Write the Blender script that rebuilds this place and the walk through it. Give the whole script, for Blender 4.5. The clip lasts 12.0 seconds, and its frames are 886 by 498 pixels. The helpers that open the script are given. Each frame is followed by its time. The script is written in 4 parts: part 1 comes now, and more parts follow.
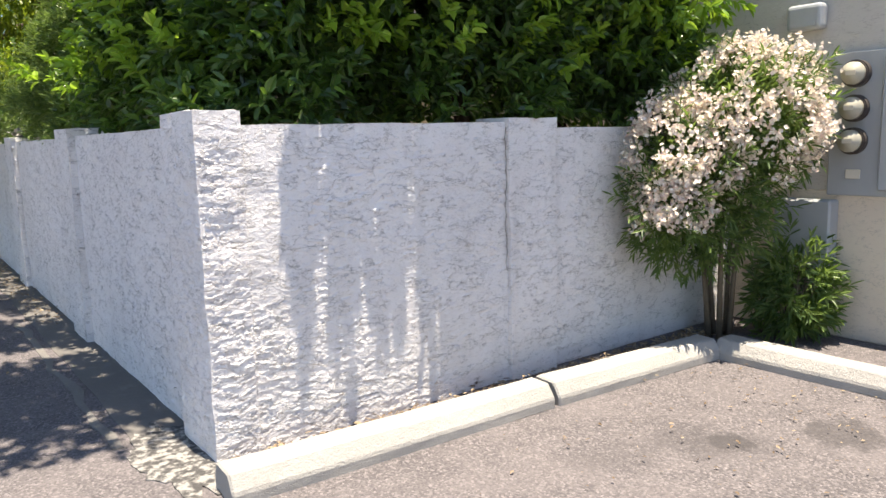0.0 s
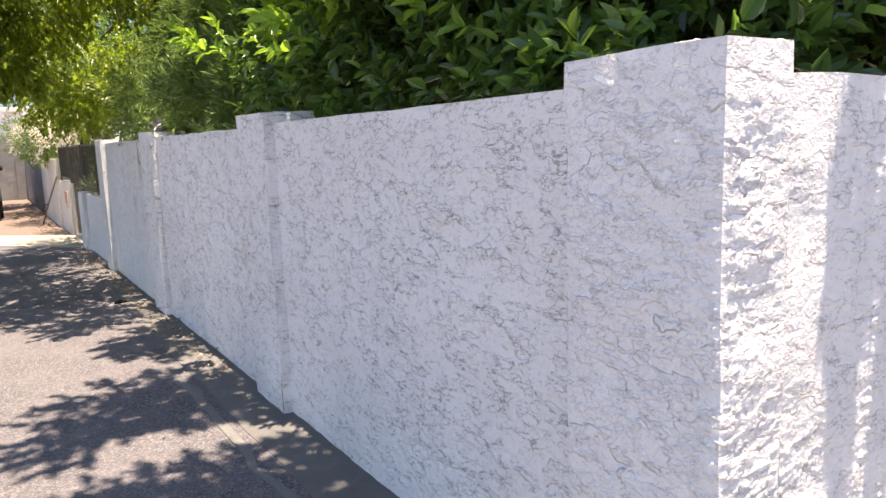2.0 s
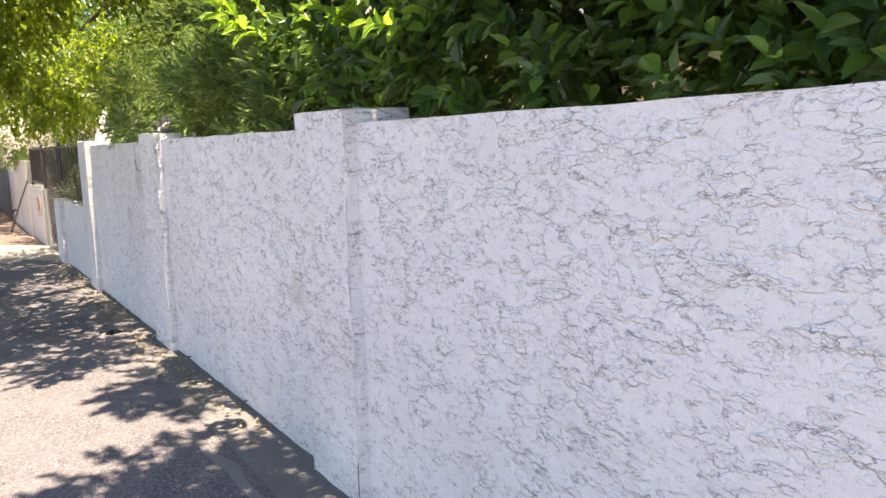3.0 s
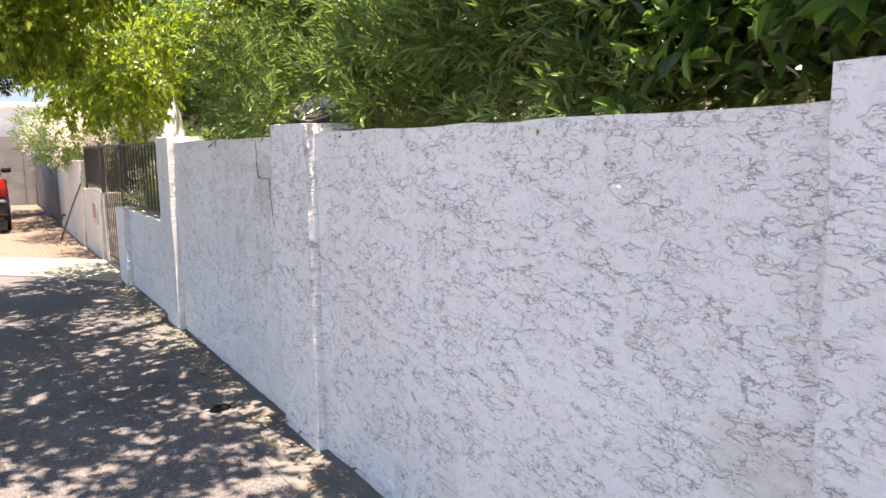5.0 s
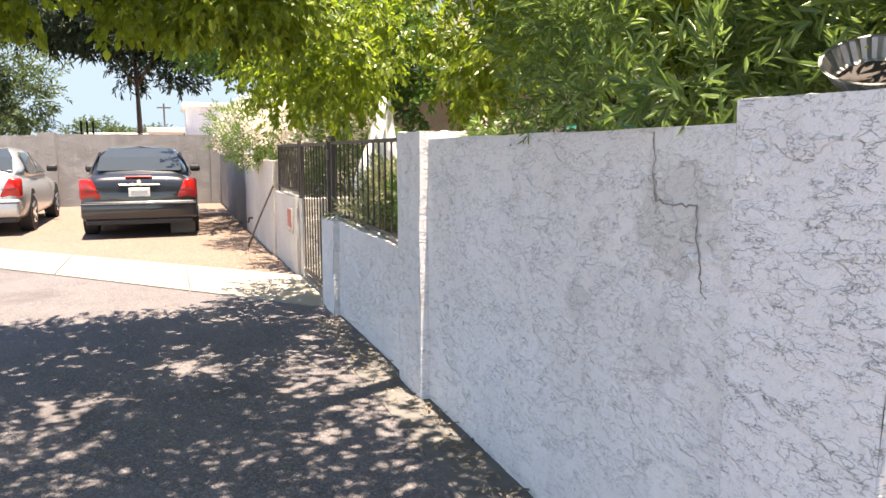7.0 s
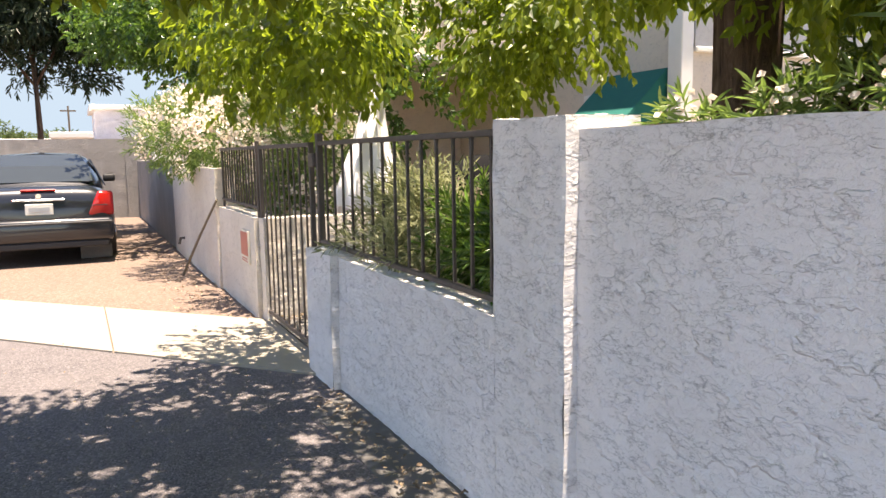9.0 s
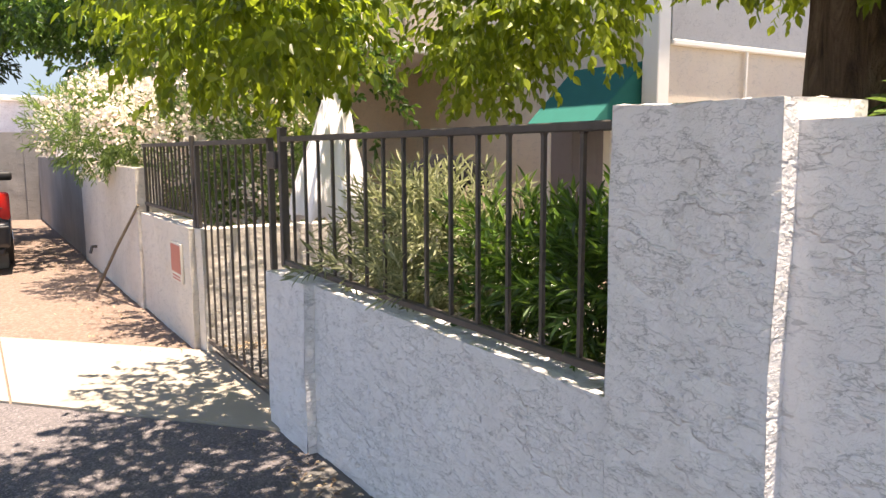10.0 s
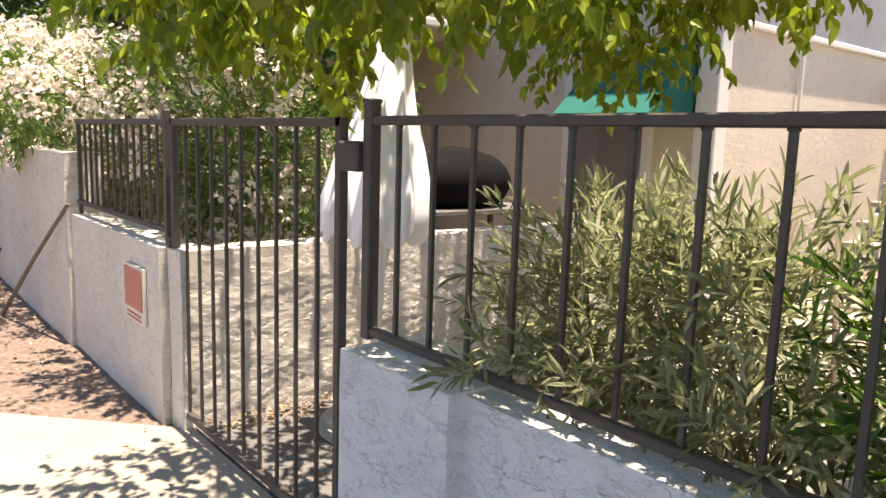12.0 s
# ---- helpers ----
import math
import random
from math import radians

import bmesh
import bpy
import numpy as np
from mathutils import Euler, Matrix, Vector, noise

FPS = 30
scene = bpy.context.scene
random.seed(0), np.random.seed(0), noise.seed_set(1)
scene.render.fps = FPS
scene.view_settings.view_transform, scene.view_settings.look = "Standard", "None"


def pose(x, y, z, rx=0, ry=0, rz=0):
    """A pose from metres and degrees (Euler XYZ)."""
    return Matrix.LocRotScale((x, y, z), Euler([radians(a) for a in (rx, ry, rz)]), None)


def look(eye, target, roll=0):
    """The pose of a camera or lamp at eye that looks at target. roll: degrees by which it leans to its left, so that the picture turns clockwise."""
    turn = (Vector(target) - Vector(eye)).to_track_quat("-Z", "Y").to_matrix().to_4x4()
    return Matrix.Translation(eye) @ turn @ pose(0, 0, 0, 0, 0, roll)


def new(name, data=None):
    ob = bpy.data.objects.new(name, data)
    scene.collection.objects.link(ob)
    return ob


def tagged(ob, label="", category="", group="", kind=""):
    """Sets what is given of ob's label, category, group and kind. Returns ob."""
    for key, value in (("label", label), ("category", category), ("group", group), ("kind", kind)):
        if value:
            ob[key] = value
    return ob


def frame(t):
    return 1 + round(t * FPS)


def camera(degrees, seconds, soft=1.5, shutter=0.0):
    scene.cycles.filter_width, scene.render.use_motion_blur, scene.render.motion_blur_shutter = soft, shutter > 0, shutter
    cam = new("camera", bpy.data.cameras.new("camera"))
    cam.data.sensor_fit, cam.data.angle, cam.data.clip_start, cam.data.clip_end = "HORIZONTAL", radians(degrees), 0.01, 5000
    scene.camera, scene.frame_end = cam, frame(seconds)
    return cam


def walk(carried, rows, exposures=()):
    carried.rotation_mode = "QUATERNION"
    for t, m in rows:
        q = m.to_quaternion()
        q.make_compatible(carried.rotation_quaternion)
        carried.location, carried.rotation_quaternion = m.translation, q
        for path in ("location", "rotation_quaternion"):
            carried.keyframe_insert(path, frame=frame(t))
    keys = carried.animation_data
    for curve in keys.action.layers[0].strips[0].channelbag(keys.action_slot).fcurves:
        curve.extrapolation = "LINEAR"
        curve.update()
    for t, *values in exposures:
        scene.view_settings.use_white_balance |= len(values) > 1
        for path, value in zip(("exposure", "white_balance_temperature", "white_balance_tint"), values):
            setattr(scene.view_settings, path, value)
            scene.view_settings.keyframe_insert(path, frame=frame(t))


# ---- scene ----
cam = camera(62.1, 12.0)
METRES, EYE, TILT, LEAN, TURN = 12.2, 1.385, 0.0, 0.0, -36.9
ROWS = [
    (0.0, 0.0, 0.0, 0.0, -0.22, -8.58, 1.45),
    (0.5, -0.0301, 0.0338, -0.0011, 2.79, -8.22, 1.73),
    (1.0, -0.0588, 0.0687, -0.002, 4.76, -8.19, 1.96),
    (1.5, -0.0888, 0.101, -0.0021, 5.46, -8.33, 2.09),
    (2.0, -0.1156, 0.1329, -0.0022, 4.71, -8.57, 2.18),
    (2.5, -0.1431, 0.1705, 0.0005, 3.48, -8.47, 1.94),
    (3.0, -0.1712, 0.2025, 0.0003, 2.48, -8.34, 1.61),
    (5.0, -0.2742, 0.341, 0.0004, 4.91, -8.03, 0.97),
    (5.5, -0.303, 0.3727, -0.0001, 6.87, -8.04, 1.61),
    (6.0, -0.3278, 0.4082, -0.0023, 10.44, -8.3, 1.57),
    (6.5, -0.354, 0.4418, -0.0021, 14.76, -7.8, 0.54),
    (7.0, -0.3801, 0.4735, -0.0003, 16.57, -7.62, 0.09),
    (9.0, -0.4792, 0.6031, -0.0005, 10.42, -7.44, 0.8),
    (9.5, -0.5035, 0.6352, -0.0001, 7.35, -7.65, 0.69),
    (10.0, -0.524, 0.6699, 0.0005, 4.14, -7.65, 0.31),
    (10.5, -0.5455, 0.7012, -0.0011, 1.19, -7.65, -0.32),
    (11.0, -0.5639, 0.7324, -0.0011, -1.34, -7.76, -0.99),
    (11.5, -0.582, 0.7656, 0.0013, -2.77, -7.89, -1.58),
    (12.0, -0.6023, 0.7933, 0.0013, -2.18, -8.44, -1.75),
]
walk(cam, [(t, pose(0, 0, EYE, TILT, LEAN, TURN) @ pose(METRES * x, METRES * y, METRES * z, 90 + pitch, roll, yaw)) for t, x, y, z, yaw, pitch, roll in ROWS], exposures=[(0.0, 1.47, 7500, 11), (1.5, 1.68, 7700, 14), (2.0, 1.74, 7800, 16), (2.5, 1.92, 8000, 17), (3.0, 2.12, 8100, 16), (5.0, 2.04, 7900, 16), (6.5, 2.10, 7800, 15), (9.0, 1.90, 7900, 17), (10.5, 1.84, 7900, 18), (12.0, 1.70, 7800, 17)])

# ---- world and sun ----
SUN_TO = Vector((0.03, -0.115, 1.0)).normalized()
world = bpy.data.worlds.new("sky")
scene.world = world
world.use_nodes = True
wn = world.node_tree.nodes
sky = wn.new("ShaderNodeTexSky")
sky.sky_type = "NISHITA"
sky.sun_disc = False
sky.sun_elevation = math.asin(SUN_TO.z)
sky.sun_rotation = math.atan2(SUN_TO.x, SUN_TO.y)
sky.dust_density = 0.1
sky.air_density = 0.7
sky.ozone_density = 1.5
wn["Background"].inputs["Strength"].default_value = 0.115
world.node_tree.links.new(sky.outputs[0], wn["Background"].inputs["Color"])
sun = new("sun", bpy.data.lights.new("sun", "SUN"))
sun.data.energy = 4.6
sun.data.angle = radians(0.55)
sun.data.color = (1.0, 0.95, 0.87)
sun.matrix_world = look(SUN_TO * 40, (0, 0, 0))

rng = np.random.default_rng(7)


# pale sky low over the rooftops
haze = bpy.data.materials.new("pale_blue_sky")
haze.use_nodes = True
hn = haze.node_tree.nodes
hn.remove(hn["Principled BSDF"])
em = hn.new("ShaderNodeEmission")
em.inputs["Color"].default_value = (0.50, 0.71, 0.95, 1)
em.inputs["Strength"].default_value = 0.31
haze.node_tree.links.new(em.outputs[0], hn["Material Output"].inputs[0])
arc = [(200 * math.sin(radians(a)), 200 * math.cos(radians(a))) for a in range(-70, 51, 4)]
me = bpy.data.meshes.new("backdrop")
me.from_pydata([(x, y, -1) for x, y in arc] + [(x, y, 46) for x, y in arc], [], [(k, k + 1, k + 1 + len(arc), k + len(arc)) for k in range(len(arc) - 1)])
me.materials.append(haze)
tagged(new("backdrop", me), "pale blue summer sky beyond the rooftops", "sky", kind="structure")


# ---- materials ----
class Mat:
    """A small builder for node materials."""

    def __init__(self, name, rough=0.7, metal=0.0, spec=0.4):
        self.m = bpy.data.materials.new(name)
        self.m.use_nodes = True
        self.t = self.m.node_tree
        self.p = self.t.nodes["Principled BSDF"]
        self.p.inputs["Roughness"].default_value = rough
        self.p.inputs["Metallic"].default_value = metal
        self.p.inputs["Specular IOR Level"].default_value = spec
        self.co = self.t.nodes.new("ShaderNodeTexCoord").outputs["Object"]

    def node(self, kind, **ins):
        n = self.t.nodes.new(kind)
        for k, v in ins.items():
            self.put(n.inputs[k.replace("_", " ")], v)
        return n

    def put(self, socket, v):
        if isinstance(v, bpy.types.NodeSocket):
            self.t.links.new(v, socket)
        else:
            socket.default_value = v

    def noise(self, scale, detail=4.0, rough=0.55, stretch=None, distortion=0.0):
        co = self.co
        if stretch:
            mp = self.node("ShaderNodeMapping")
            mp.inputs["Scale"].default_value = stretch
            self.put(mp.inputs["Vector"], co)
            co = mp.outputs[0]
        return self.node("ShaderNodeTexNoise", Vector=co, Scale=scale, Detail=detail, Roughness=rough, Distortion=distortion).outputs["Fac"]

    def voro(self, scale, feature="F1"):
        n = self.t.nodes.new("ShaderNodeTexVoronoi")
        n.feature = feature
        self.put(n.inputs["Vector"], self.co)
        n.inputs["Scale"].default_value = scale
        return n

    def plates(self, scale, stretch, warp):
        """Ragged flat plates: the distance from each one's edge, and a random height for it."""
        mp = self.node("ShaderNodeMapping")
        mp.inputs["Scale"].default_value = [scale * v for v in stretch]
        self.put(mp.inputs["Vector"], self.co)
        co = mp.outputs[0]
        for size, most in ((1.3, warp), (5.0, warp * 0.5)):
            wob = self.node("ShaderNodeTexNoise", Vector=co, Scale=size, Detail=2.0)
            mad = self.t.nodes.new("ShaderNodeVectorMath")
            mad.operation = "MULTIPLY_ADD"
            self.put(mad.inputs[0], wob.outputs["Color"])
            mad.inputs[1].default_value = (most, most, most)
            self.put(mad.inputs[2], co)
            co = mad.outputs[0]
        out = []
        for feature, socket in (("DISTANCE_TO_EDGE", "Distance"), ("F1", "Color")):
            n = self.t.nodes.new("ShaderNodeTexVoronoi")
            n.feature = feature
            self.put(n.inputs["Vector"], co)
            n.inputs["Scale"].default_value = 1.0
            out.append(n.outputs[socket])
        return out

    def ramp(self, fac, stops):
        n = self.t.nodes.new("ShaderNodeValToRGB")
        e = n.color_ramp.elements
        while len(e) < len(stops):
            e.new(0.5)
        for el, (at, c) in zip(e, stops):
            el.position = at
            el.color = (*c, 1) if len(c) == 3 else c
        self.put(n.inputs[0], fac)
        return n.outputs[0]

    def mix(self, fac, a, b, blend="MIX"):
        n = self.t.nodes.new("ShaderNodeMix")
        n.data_type, n.blend_type = "RGBA", blend
        for s, v in zip((n.inputs[0], n.inputs[6], n.inputs[7]), (fac, a, b)):
            self.put(s, (*v, 1) if isinstance(v, tuple) and len(v) == 3 else v)
        return n.outputs[2]

    def math(self, op, a, b=0.0):
        n = self.t.nodes.new("ShaderNodeMath")
        n.operation = op
        self.put(n.inputs[0], a)
        self.put(n.inputs[1], b)
        return n.outputs[0]

    def spot(self, centre, radius, most):
        """A ragged stain round one place."""
        d = self.t.nodes.new("ShaderNodeVectorMath")
        d.operation = "DISTANCE"
        self.put(d.inputs[0], self.co)
        d.inputs[1].default_value = centre
        r = self.math("ADD", self.math("DIVIDE", d.outputs["Value"], radius), self.math("MULTIPLY", self.noise(3.5 / radius, 4, 0.6), 0.9))
        return self.math("MULTIPLY", self.ramp(r, [(0.85, (1, 1, 1)), (1.0, (0, 0, 0))]), most)

    def color(self, v):
        self.put(self.p.inputs["Base Color"], (*v, 1) if isinstance(v, tuple) else v)
        return self

    def rough(self, v):
        self.put(self.p.inputs["Roughness"], v)
        return self

    def bump(self, height, strength=0.4, dist=0.01):
        b = self.t.nodes.new("ShaderNodeBump")
        b.inputs["Strength"].default_value = strength
        b.inputs["Distance"].default_value = dist
        self.put(b.inputs["Height"], height)
        self.put(self.p.inputs["Normal"], b.outputs[0])
        return self


def grey(v, tint=(1, 1, 1)):
    return tuple(v * c for c in tint)


def mat_stucco(name, base, stain, fine=1.0, marks=(), grime_and_shade=1.0):
    """Skip-trowelled stucco: flat torn plates, crevice shade and dust painted along their edges."""
    m = Mat(name, 0.85, spec=0.25)
    broad = m.noise(0.9, 5, 0.6)
    c = m.mix(m.ramp(broad, [(0.38, (0, 0, 0)), (0.72, (1, 1, 1))]), base, stain)
    streak = m.noise(2.2, 4, 0.6, (2.5, 2.5, 0.35))
    c = m.mix(m.math("MULTIPLY", m.ramp(streak, [(0.55, (0, 0, 0)), (0.8, (1, 1, 1))]), 0.3), c, grey(0.5, (1.05, 1.0, 0.93)))
    for centre, radius, tone in marks:
        c = m.mix(m.spot(centre, radius, 0.55), c, tone)
    speck = m.noise(75, 3, 0.7)
    c = m.mix(m.math("MULTIPLY", m.ramp(speck, [(0.60, (0, 0, 0)), (0.72, (1, 1, 1))]), 0.22 * grime_and_shade), c, grey(0.42, (1.0, 0.97, 0.95)))
    heights = []
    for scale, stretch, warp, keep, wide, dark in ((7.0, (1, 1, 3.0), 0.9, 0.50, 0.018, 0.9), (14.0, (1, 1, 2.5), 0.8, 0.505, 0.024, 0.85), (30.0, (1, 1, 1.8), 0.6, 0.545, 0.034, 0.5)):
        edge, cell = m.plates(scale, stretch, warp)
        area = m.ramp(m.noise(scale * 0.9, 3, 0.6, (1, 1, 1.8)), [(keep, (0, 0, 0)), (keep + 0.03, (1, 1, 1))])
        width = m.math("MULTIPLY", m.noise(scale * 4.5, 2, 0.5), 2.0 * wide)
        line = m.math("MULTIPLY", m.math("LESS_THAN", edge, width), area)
        # thin dark lines put the crevices' shade into the colour, along with dust
        c = m.mix(m.math("MULTIPLY", line, dark * grime_and_shade), c, grey(0.17, (1.0, 0.98, 0.97)))
        step = m.math("MULTIPLY", cell, m.math("ADD", m.math("MULTIPLY", area, 0.75), 0.25))
        heights.append(m.math("SUBTRACT", step, m.math("MULTIPLY", line, 0.5)))
    m.color(c)
    h = m.math("ADD", heights[0], m.math("ADD", m.math("MULTIPLY", heights[1], 0.7), m.math("MULTIPLY", heights[2], 0.4)))
    h = m.math("ADD", h, m.math("ADD", m.math("MULTIPLY", m.noise(45, 4, 0.65), 0.8), m.math("MULTIPLY", m.noise(160, 3, 0.6), 0.3)))
    m.bump(h, 0.85 * fine, 0.010)
    return m.m


MARKS = [((1.07, 9.08, 1.2), 0.34, (0.52, 0.49, 0.45)), ((1.07, 9.14, 0.82), 0.26, (0.62, 0.60, 0.57)), ((1.07, 9.6, 0.86), 0.16, (0.55, 0.53, 0.50)), ((1.07, 6.2, 0.75), 0.2, (0.60, 0.57, 0.50))]
# the last number weighs grime specks and painted crevice lines together
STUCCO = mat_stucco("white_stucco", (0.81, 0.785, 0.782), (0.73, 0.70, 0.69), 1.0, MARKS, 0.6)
STUCCO_WORN = mat_stucco("faintly_lined_white_stucco", (0.81, 0.785, 0.782), (0.72, 0.69, 0.67), 1.0, MARKS, 0.34)
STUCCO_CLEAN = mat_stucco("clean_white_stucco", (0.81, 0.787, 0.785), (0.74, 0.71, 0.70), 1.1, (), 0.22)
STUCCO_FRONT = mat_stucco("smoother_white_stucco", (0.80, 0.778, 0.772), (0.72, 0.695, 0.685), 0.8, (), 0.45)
STUCCO_CREAM = mat_stucco("cream_stucco", (0.66, 0.60, 0.53), (0.55, 0.49, 0.43), 0.8, (), 0.3)
WALL_BEIGE = mat_stucco("beige_house_stucco", (0.66, 0.57, 0.46), (0.60, 0.51, 0.42), 0.4, (), 0.3)
WALL_GREY = mat_stucco("grey_house_stucco", (0.52, 0.50, 0.47), (0.46, 0.44, 0.42), 0.4, (), 0.3)
# grey kept dark so that tree shade on the far walls is in the colour
WALL_FAR = mat_stucco("shade_toned_block_paint", (0.29, 0.275, 0.26), (0.20, 0.19, 0.18), 0.6, (), 0.3)


def mat_asphalt():
    m = Mat("sun_bleached_asphalt", 0.9, spec=0.3)
    broad = m.noise(0.45, 6, 0.6)
    c = m.mix(broad, (0.092, 0.084, 0.086), (0.172, 0.156, 0.154))
    v = m.voro(105)
    stones = m.ramp(v.outputs["Color"], [(0.0, (0.055, 0.05, 0.05)), (0.35, (0.108, 0.097, 0.093)), (0.7, (0.18, 0.16, 0.15)), (1.0, (0.36, 0.32, 0.30))])
    c = m.mix(0.72, c, stones)
    pebble = m.voro(48)
    c = m.mix(m.math("MULTIPLY", m.ramp(pebble.outputs["Distance"], [(0.16, (1, 1, 1)), (0.24, (0, 0, 0))]), m.ramp(m.noise(31, 2, 0.5), [(0.5, (0, 0, 0)), (0.56, (0.7, 0.7, 0.7))])), c, (0.34, 0.30, 0.28))
    patchy = m.noise(2.6, 5, 0.7)
    c = m.mix(m.math("MULTIPLY", m.ramp(patchy, [(0.42, (0, 0, 0)), (0.66, (1, 1, 1))]), 0.45), c, (0.21, 0.185, 0.175))
    oil = m.noise(0.8, 3, 0.5)
    c = m.mix(m.math("MULTIPLY", m.ramp(oil, [(0.60, (0, 0, 0)), (0.68, (1, 1, 1))]), 0.5), c, (0.075, 0.068, 0.066))
    for centre, radius in (((3.37, 1.46, 0), 0.34), ((2.9, 1.75, 0), 0.2), ((-0.5, 5.0, 0), 0.4)):
        c = m.mix(m.spot(centre, radius, 0.6), c, (0.06, 0.055, 0.053))
    m.color(m.mix(1.0, c, (0.88, 0.89, 0.95), "MULTIPLY"))
    m.bump(m.math("ADD", m.math("MULTIPLY", v.outputs["Distance"], -0.8), m.noise(20, 4, 0.7)), 0.7, 0.010)
    return m.m


ASPHALT = mat_asphalt()


def mat_concrete(name, a, b, bumpy=0.35):
    m = Mat(name, 0.88, spec=0.3)
    c = m.mix(m.noise(1.4, 6, 0.62), a, b)
    c = m.mix(m.math("MULTIPLY", m.ramp(m.noise(9, 5, 0.65), [(0.55, (0, 0, 0)), (0.75, (1, 1, 1))]), 0.4), c, grey(0.24, (1.05, 1.0, 0.92)))
    c = m.mix(m.math("MULTIPLY", m.ramp(m.noise(130, 2, 0.6), [(0.6, (0, 0, 0)), (0.7, (1, 1, 1))]), 0.3), c, grey(0.22))
    m.color(c)
    m.bump(m.math("ADD", m.noise(30, 5, 0.7), m.math("MULTIPLY", m.noise(140, 3, 0.6), 0.5)), bumpy, 0.01)
    return m.m


CONCRETE = mat_concrete("pale_concrete", (0.26, 0.23, 0.187), (0.355, 0.318, 0.264))
KERB = mat_concrete("kerb_concrete", (0.29, 0.28, 0.262), (0.41, 0.395, 0.37), 0.8)

def mat_crumble():
    """Pale concrete broken away over dark asphalt, its mottling also painting in sun dapples."""
    m = Mat("dappled_crumbled_concrete", 0.92, spec=0.2)
    n = m.noise(20, 6, 0.72)
    c = m.ramp(n, [(0.44, (0.055, 0.053, 0.054)), (0.50, (0.16, 0.155, 0.148)), (0.56, (0.40, 0.385, 0.36))])
    m.color(m.mix(m.math("MULTIPLY", m.noise(70, 3, 0.6), 0.5), c, (0.13, 0.125, 0.12)))
    m.bump(m.math("ADD", n, m.math("MULTIPLY", m.noise(90, 3, 0.6), 0.3)), 0.9, 0.02)
    return m.m


PATCH = mat_crumble()
GUTTER_EDGE = mat_concrete("worn_gutter_edge", (0.12, 0.114, 0.108), (0.23, 0.22, 0.205), 0.9)
GUTTER = mat_concrete("dirty_or_shaded_concrete", (0.10, 0.095, 0.09), (0.17, 0.16, 0.15), 0.6)


def mat_dirt():
    m = Mat("pinkish_dirt", 0.95, spec=0.2)
    c = m.mix(m.noise(0.7, 6, 0.6), (0.140, 0.098, 0.078), (0.205, 0.150, 0.121))
    v = m.voro(45)
    c = m.mix(0.3, c, m.ramp(v.outputs["Color"], [(0, (0.09, 0.064, 0.05)), (0.5, (0.21, 0.155, 0.125)), (1, (0.42, 0.35, 0.30))]))
    m.color(c)
    m.bump(m.math("ADD", m.noise(12, 6, 0.7), m.math("MULTIPLY", v.outputs["Distance"], -0.6)), 0.6, 0.02)
    return m.m


DIRT = mat_dirt()


def mat_leaf(name, dark, mid, light, trans, rough=0.42, thin=0.42):
    m = Mat(name, rough, spec=0.45)
    ri = m.node("ShaderNodeNewGeometry").outputs["Random Per Island"]
    c = m.ramp(ri, [(0.0, dark), (0.5, mid), (0.85, light), (1.0, tuple(min(1, v * 1.35) for v in light))])
    c = m.mix(m.math("MULTIPLY", m.noise(40, 2), 0.3), c, dark)
    m.color(c)
    m.p.inputs["Coat Weight"].default_value = 0.12
    m.p.inputs["Coat Roughness"].default_value = 0.3
    t = m.node("ShaderNodeBsdfTranslucent", Color=m.mix(0.5, c, (*trans, 1)))
    mx = m.node("ShaderNodeMixShader")
    mx.inputs[0].default_value = thin
    out = m.t.nodes["Material Output"]
    m.t.links.new(m.p.outputs[0], mx.inputs[1])
    m.t.links.new(t.outputs[0], mx.inputs[2])
    m.t.links.new(mx.outputs[0], out.inputs[0])
    return m.m


LEAF_FICUS = mat_leaf("glossy_ficus_leaf", (0.020, 0.048, 0.018), (0.048, 0.105, 0.028), (0.13, 0.235, 0.045), (0.24, 0.42, 0.03), 0.32, 0.34)
LEAF_OLEANDER = mat_leaf("oleander_leaf", (0.05, 0.095, 0.034), (0.10, 0.17, 0.052), (0.21, 0.29, 0.085), (0.28, 0.42, 0.06), 0.42)
LEAF_DRY = mat_leaf("dusty_oleander_leaf", (0.125, 0.143, 0.08), (0.26, 0.28, 0.15), (0.48, 0.48, 0.31), (0.36, 0.40, 0.16), 0.6)
LEAF_TREE = mat_leaf("broad_yellow_green_leaf", (0.036, 0.070, 0.014), (0.095, 0.15, 0.022), (0.27, 0.33, 0.045), (0.46, 0.58, 0.03), 0.40, 0.54)
LEAF_SUNLIT = mat_leaf("sunlit_ficus_leaf", (0.12, 0.23, 0.03), (0.22, 0.38, 0.05), (0.34, 0.50, 0.08), (0.46, 0.68, 0.04), 0.36, 0.48)
LEAF_PINE = mat_leaf("dark_pine_needles", (0.012, 0.022, 0.010), (0.025, 0.042, 0.018), (0.05, 0.075, 0.03), (0.06, 0.1, 0.03), 0.6, 0.25)
LEAF_FAR = mat_leaf("far_tree_leaf", (0.03, 0.05, 0.022), (0.06, 0.09, 0.035), (0.11, 0.15, 0.06), (0.16, 0.24, 0.05), 0.6)
PETAL = mat_leaf("pale_pink_petal", (0.78, 0.60, 0.55), (0.87, 0.80, 0.69), (0.90, 0.87, 0.75), (0.85, 0.75, 0.62), 0.6, 0.35)
LITTER = mat_leaf("dry_fallen_leaf", (0.13, 0.09, 0.055), (0.26, 0.185, 0.12), (0.42, 0.33, 0.22), (0.3, 0.22, 0.12), 0.7, 0.15)


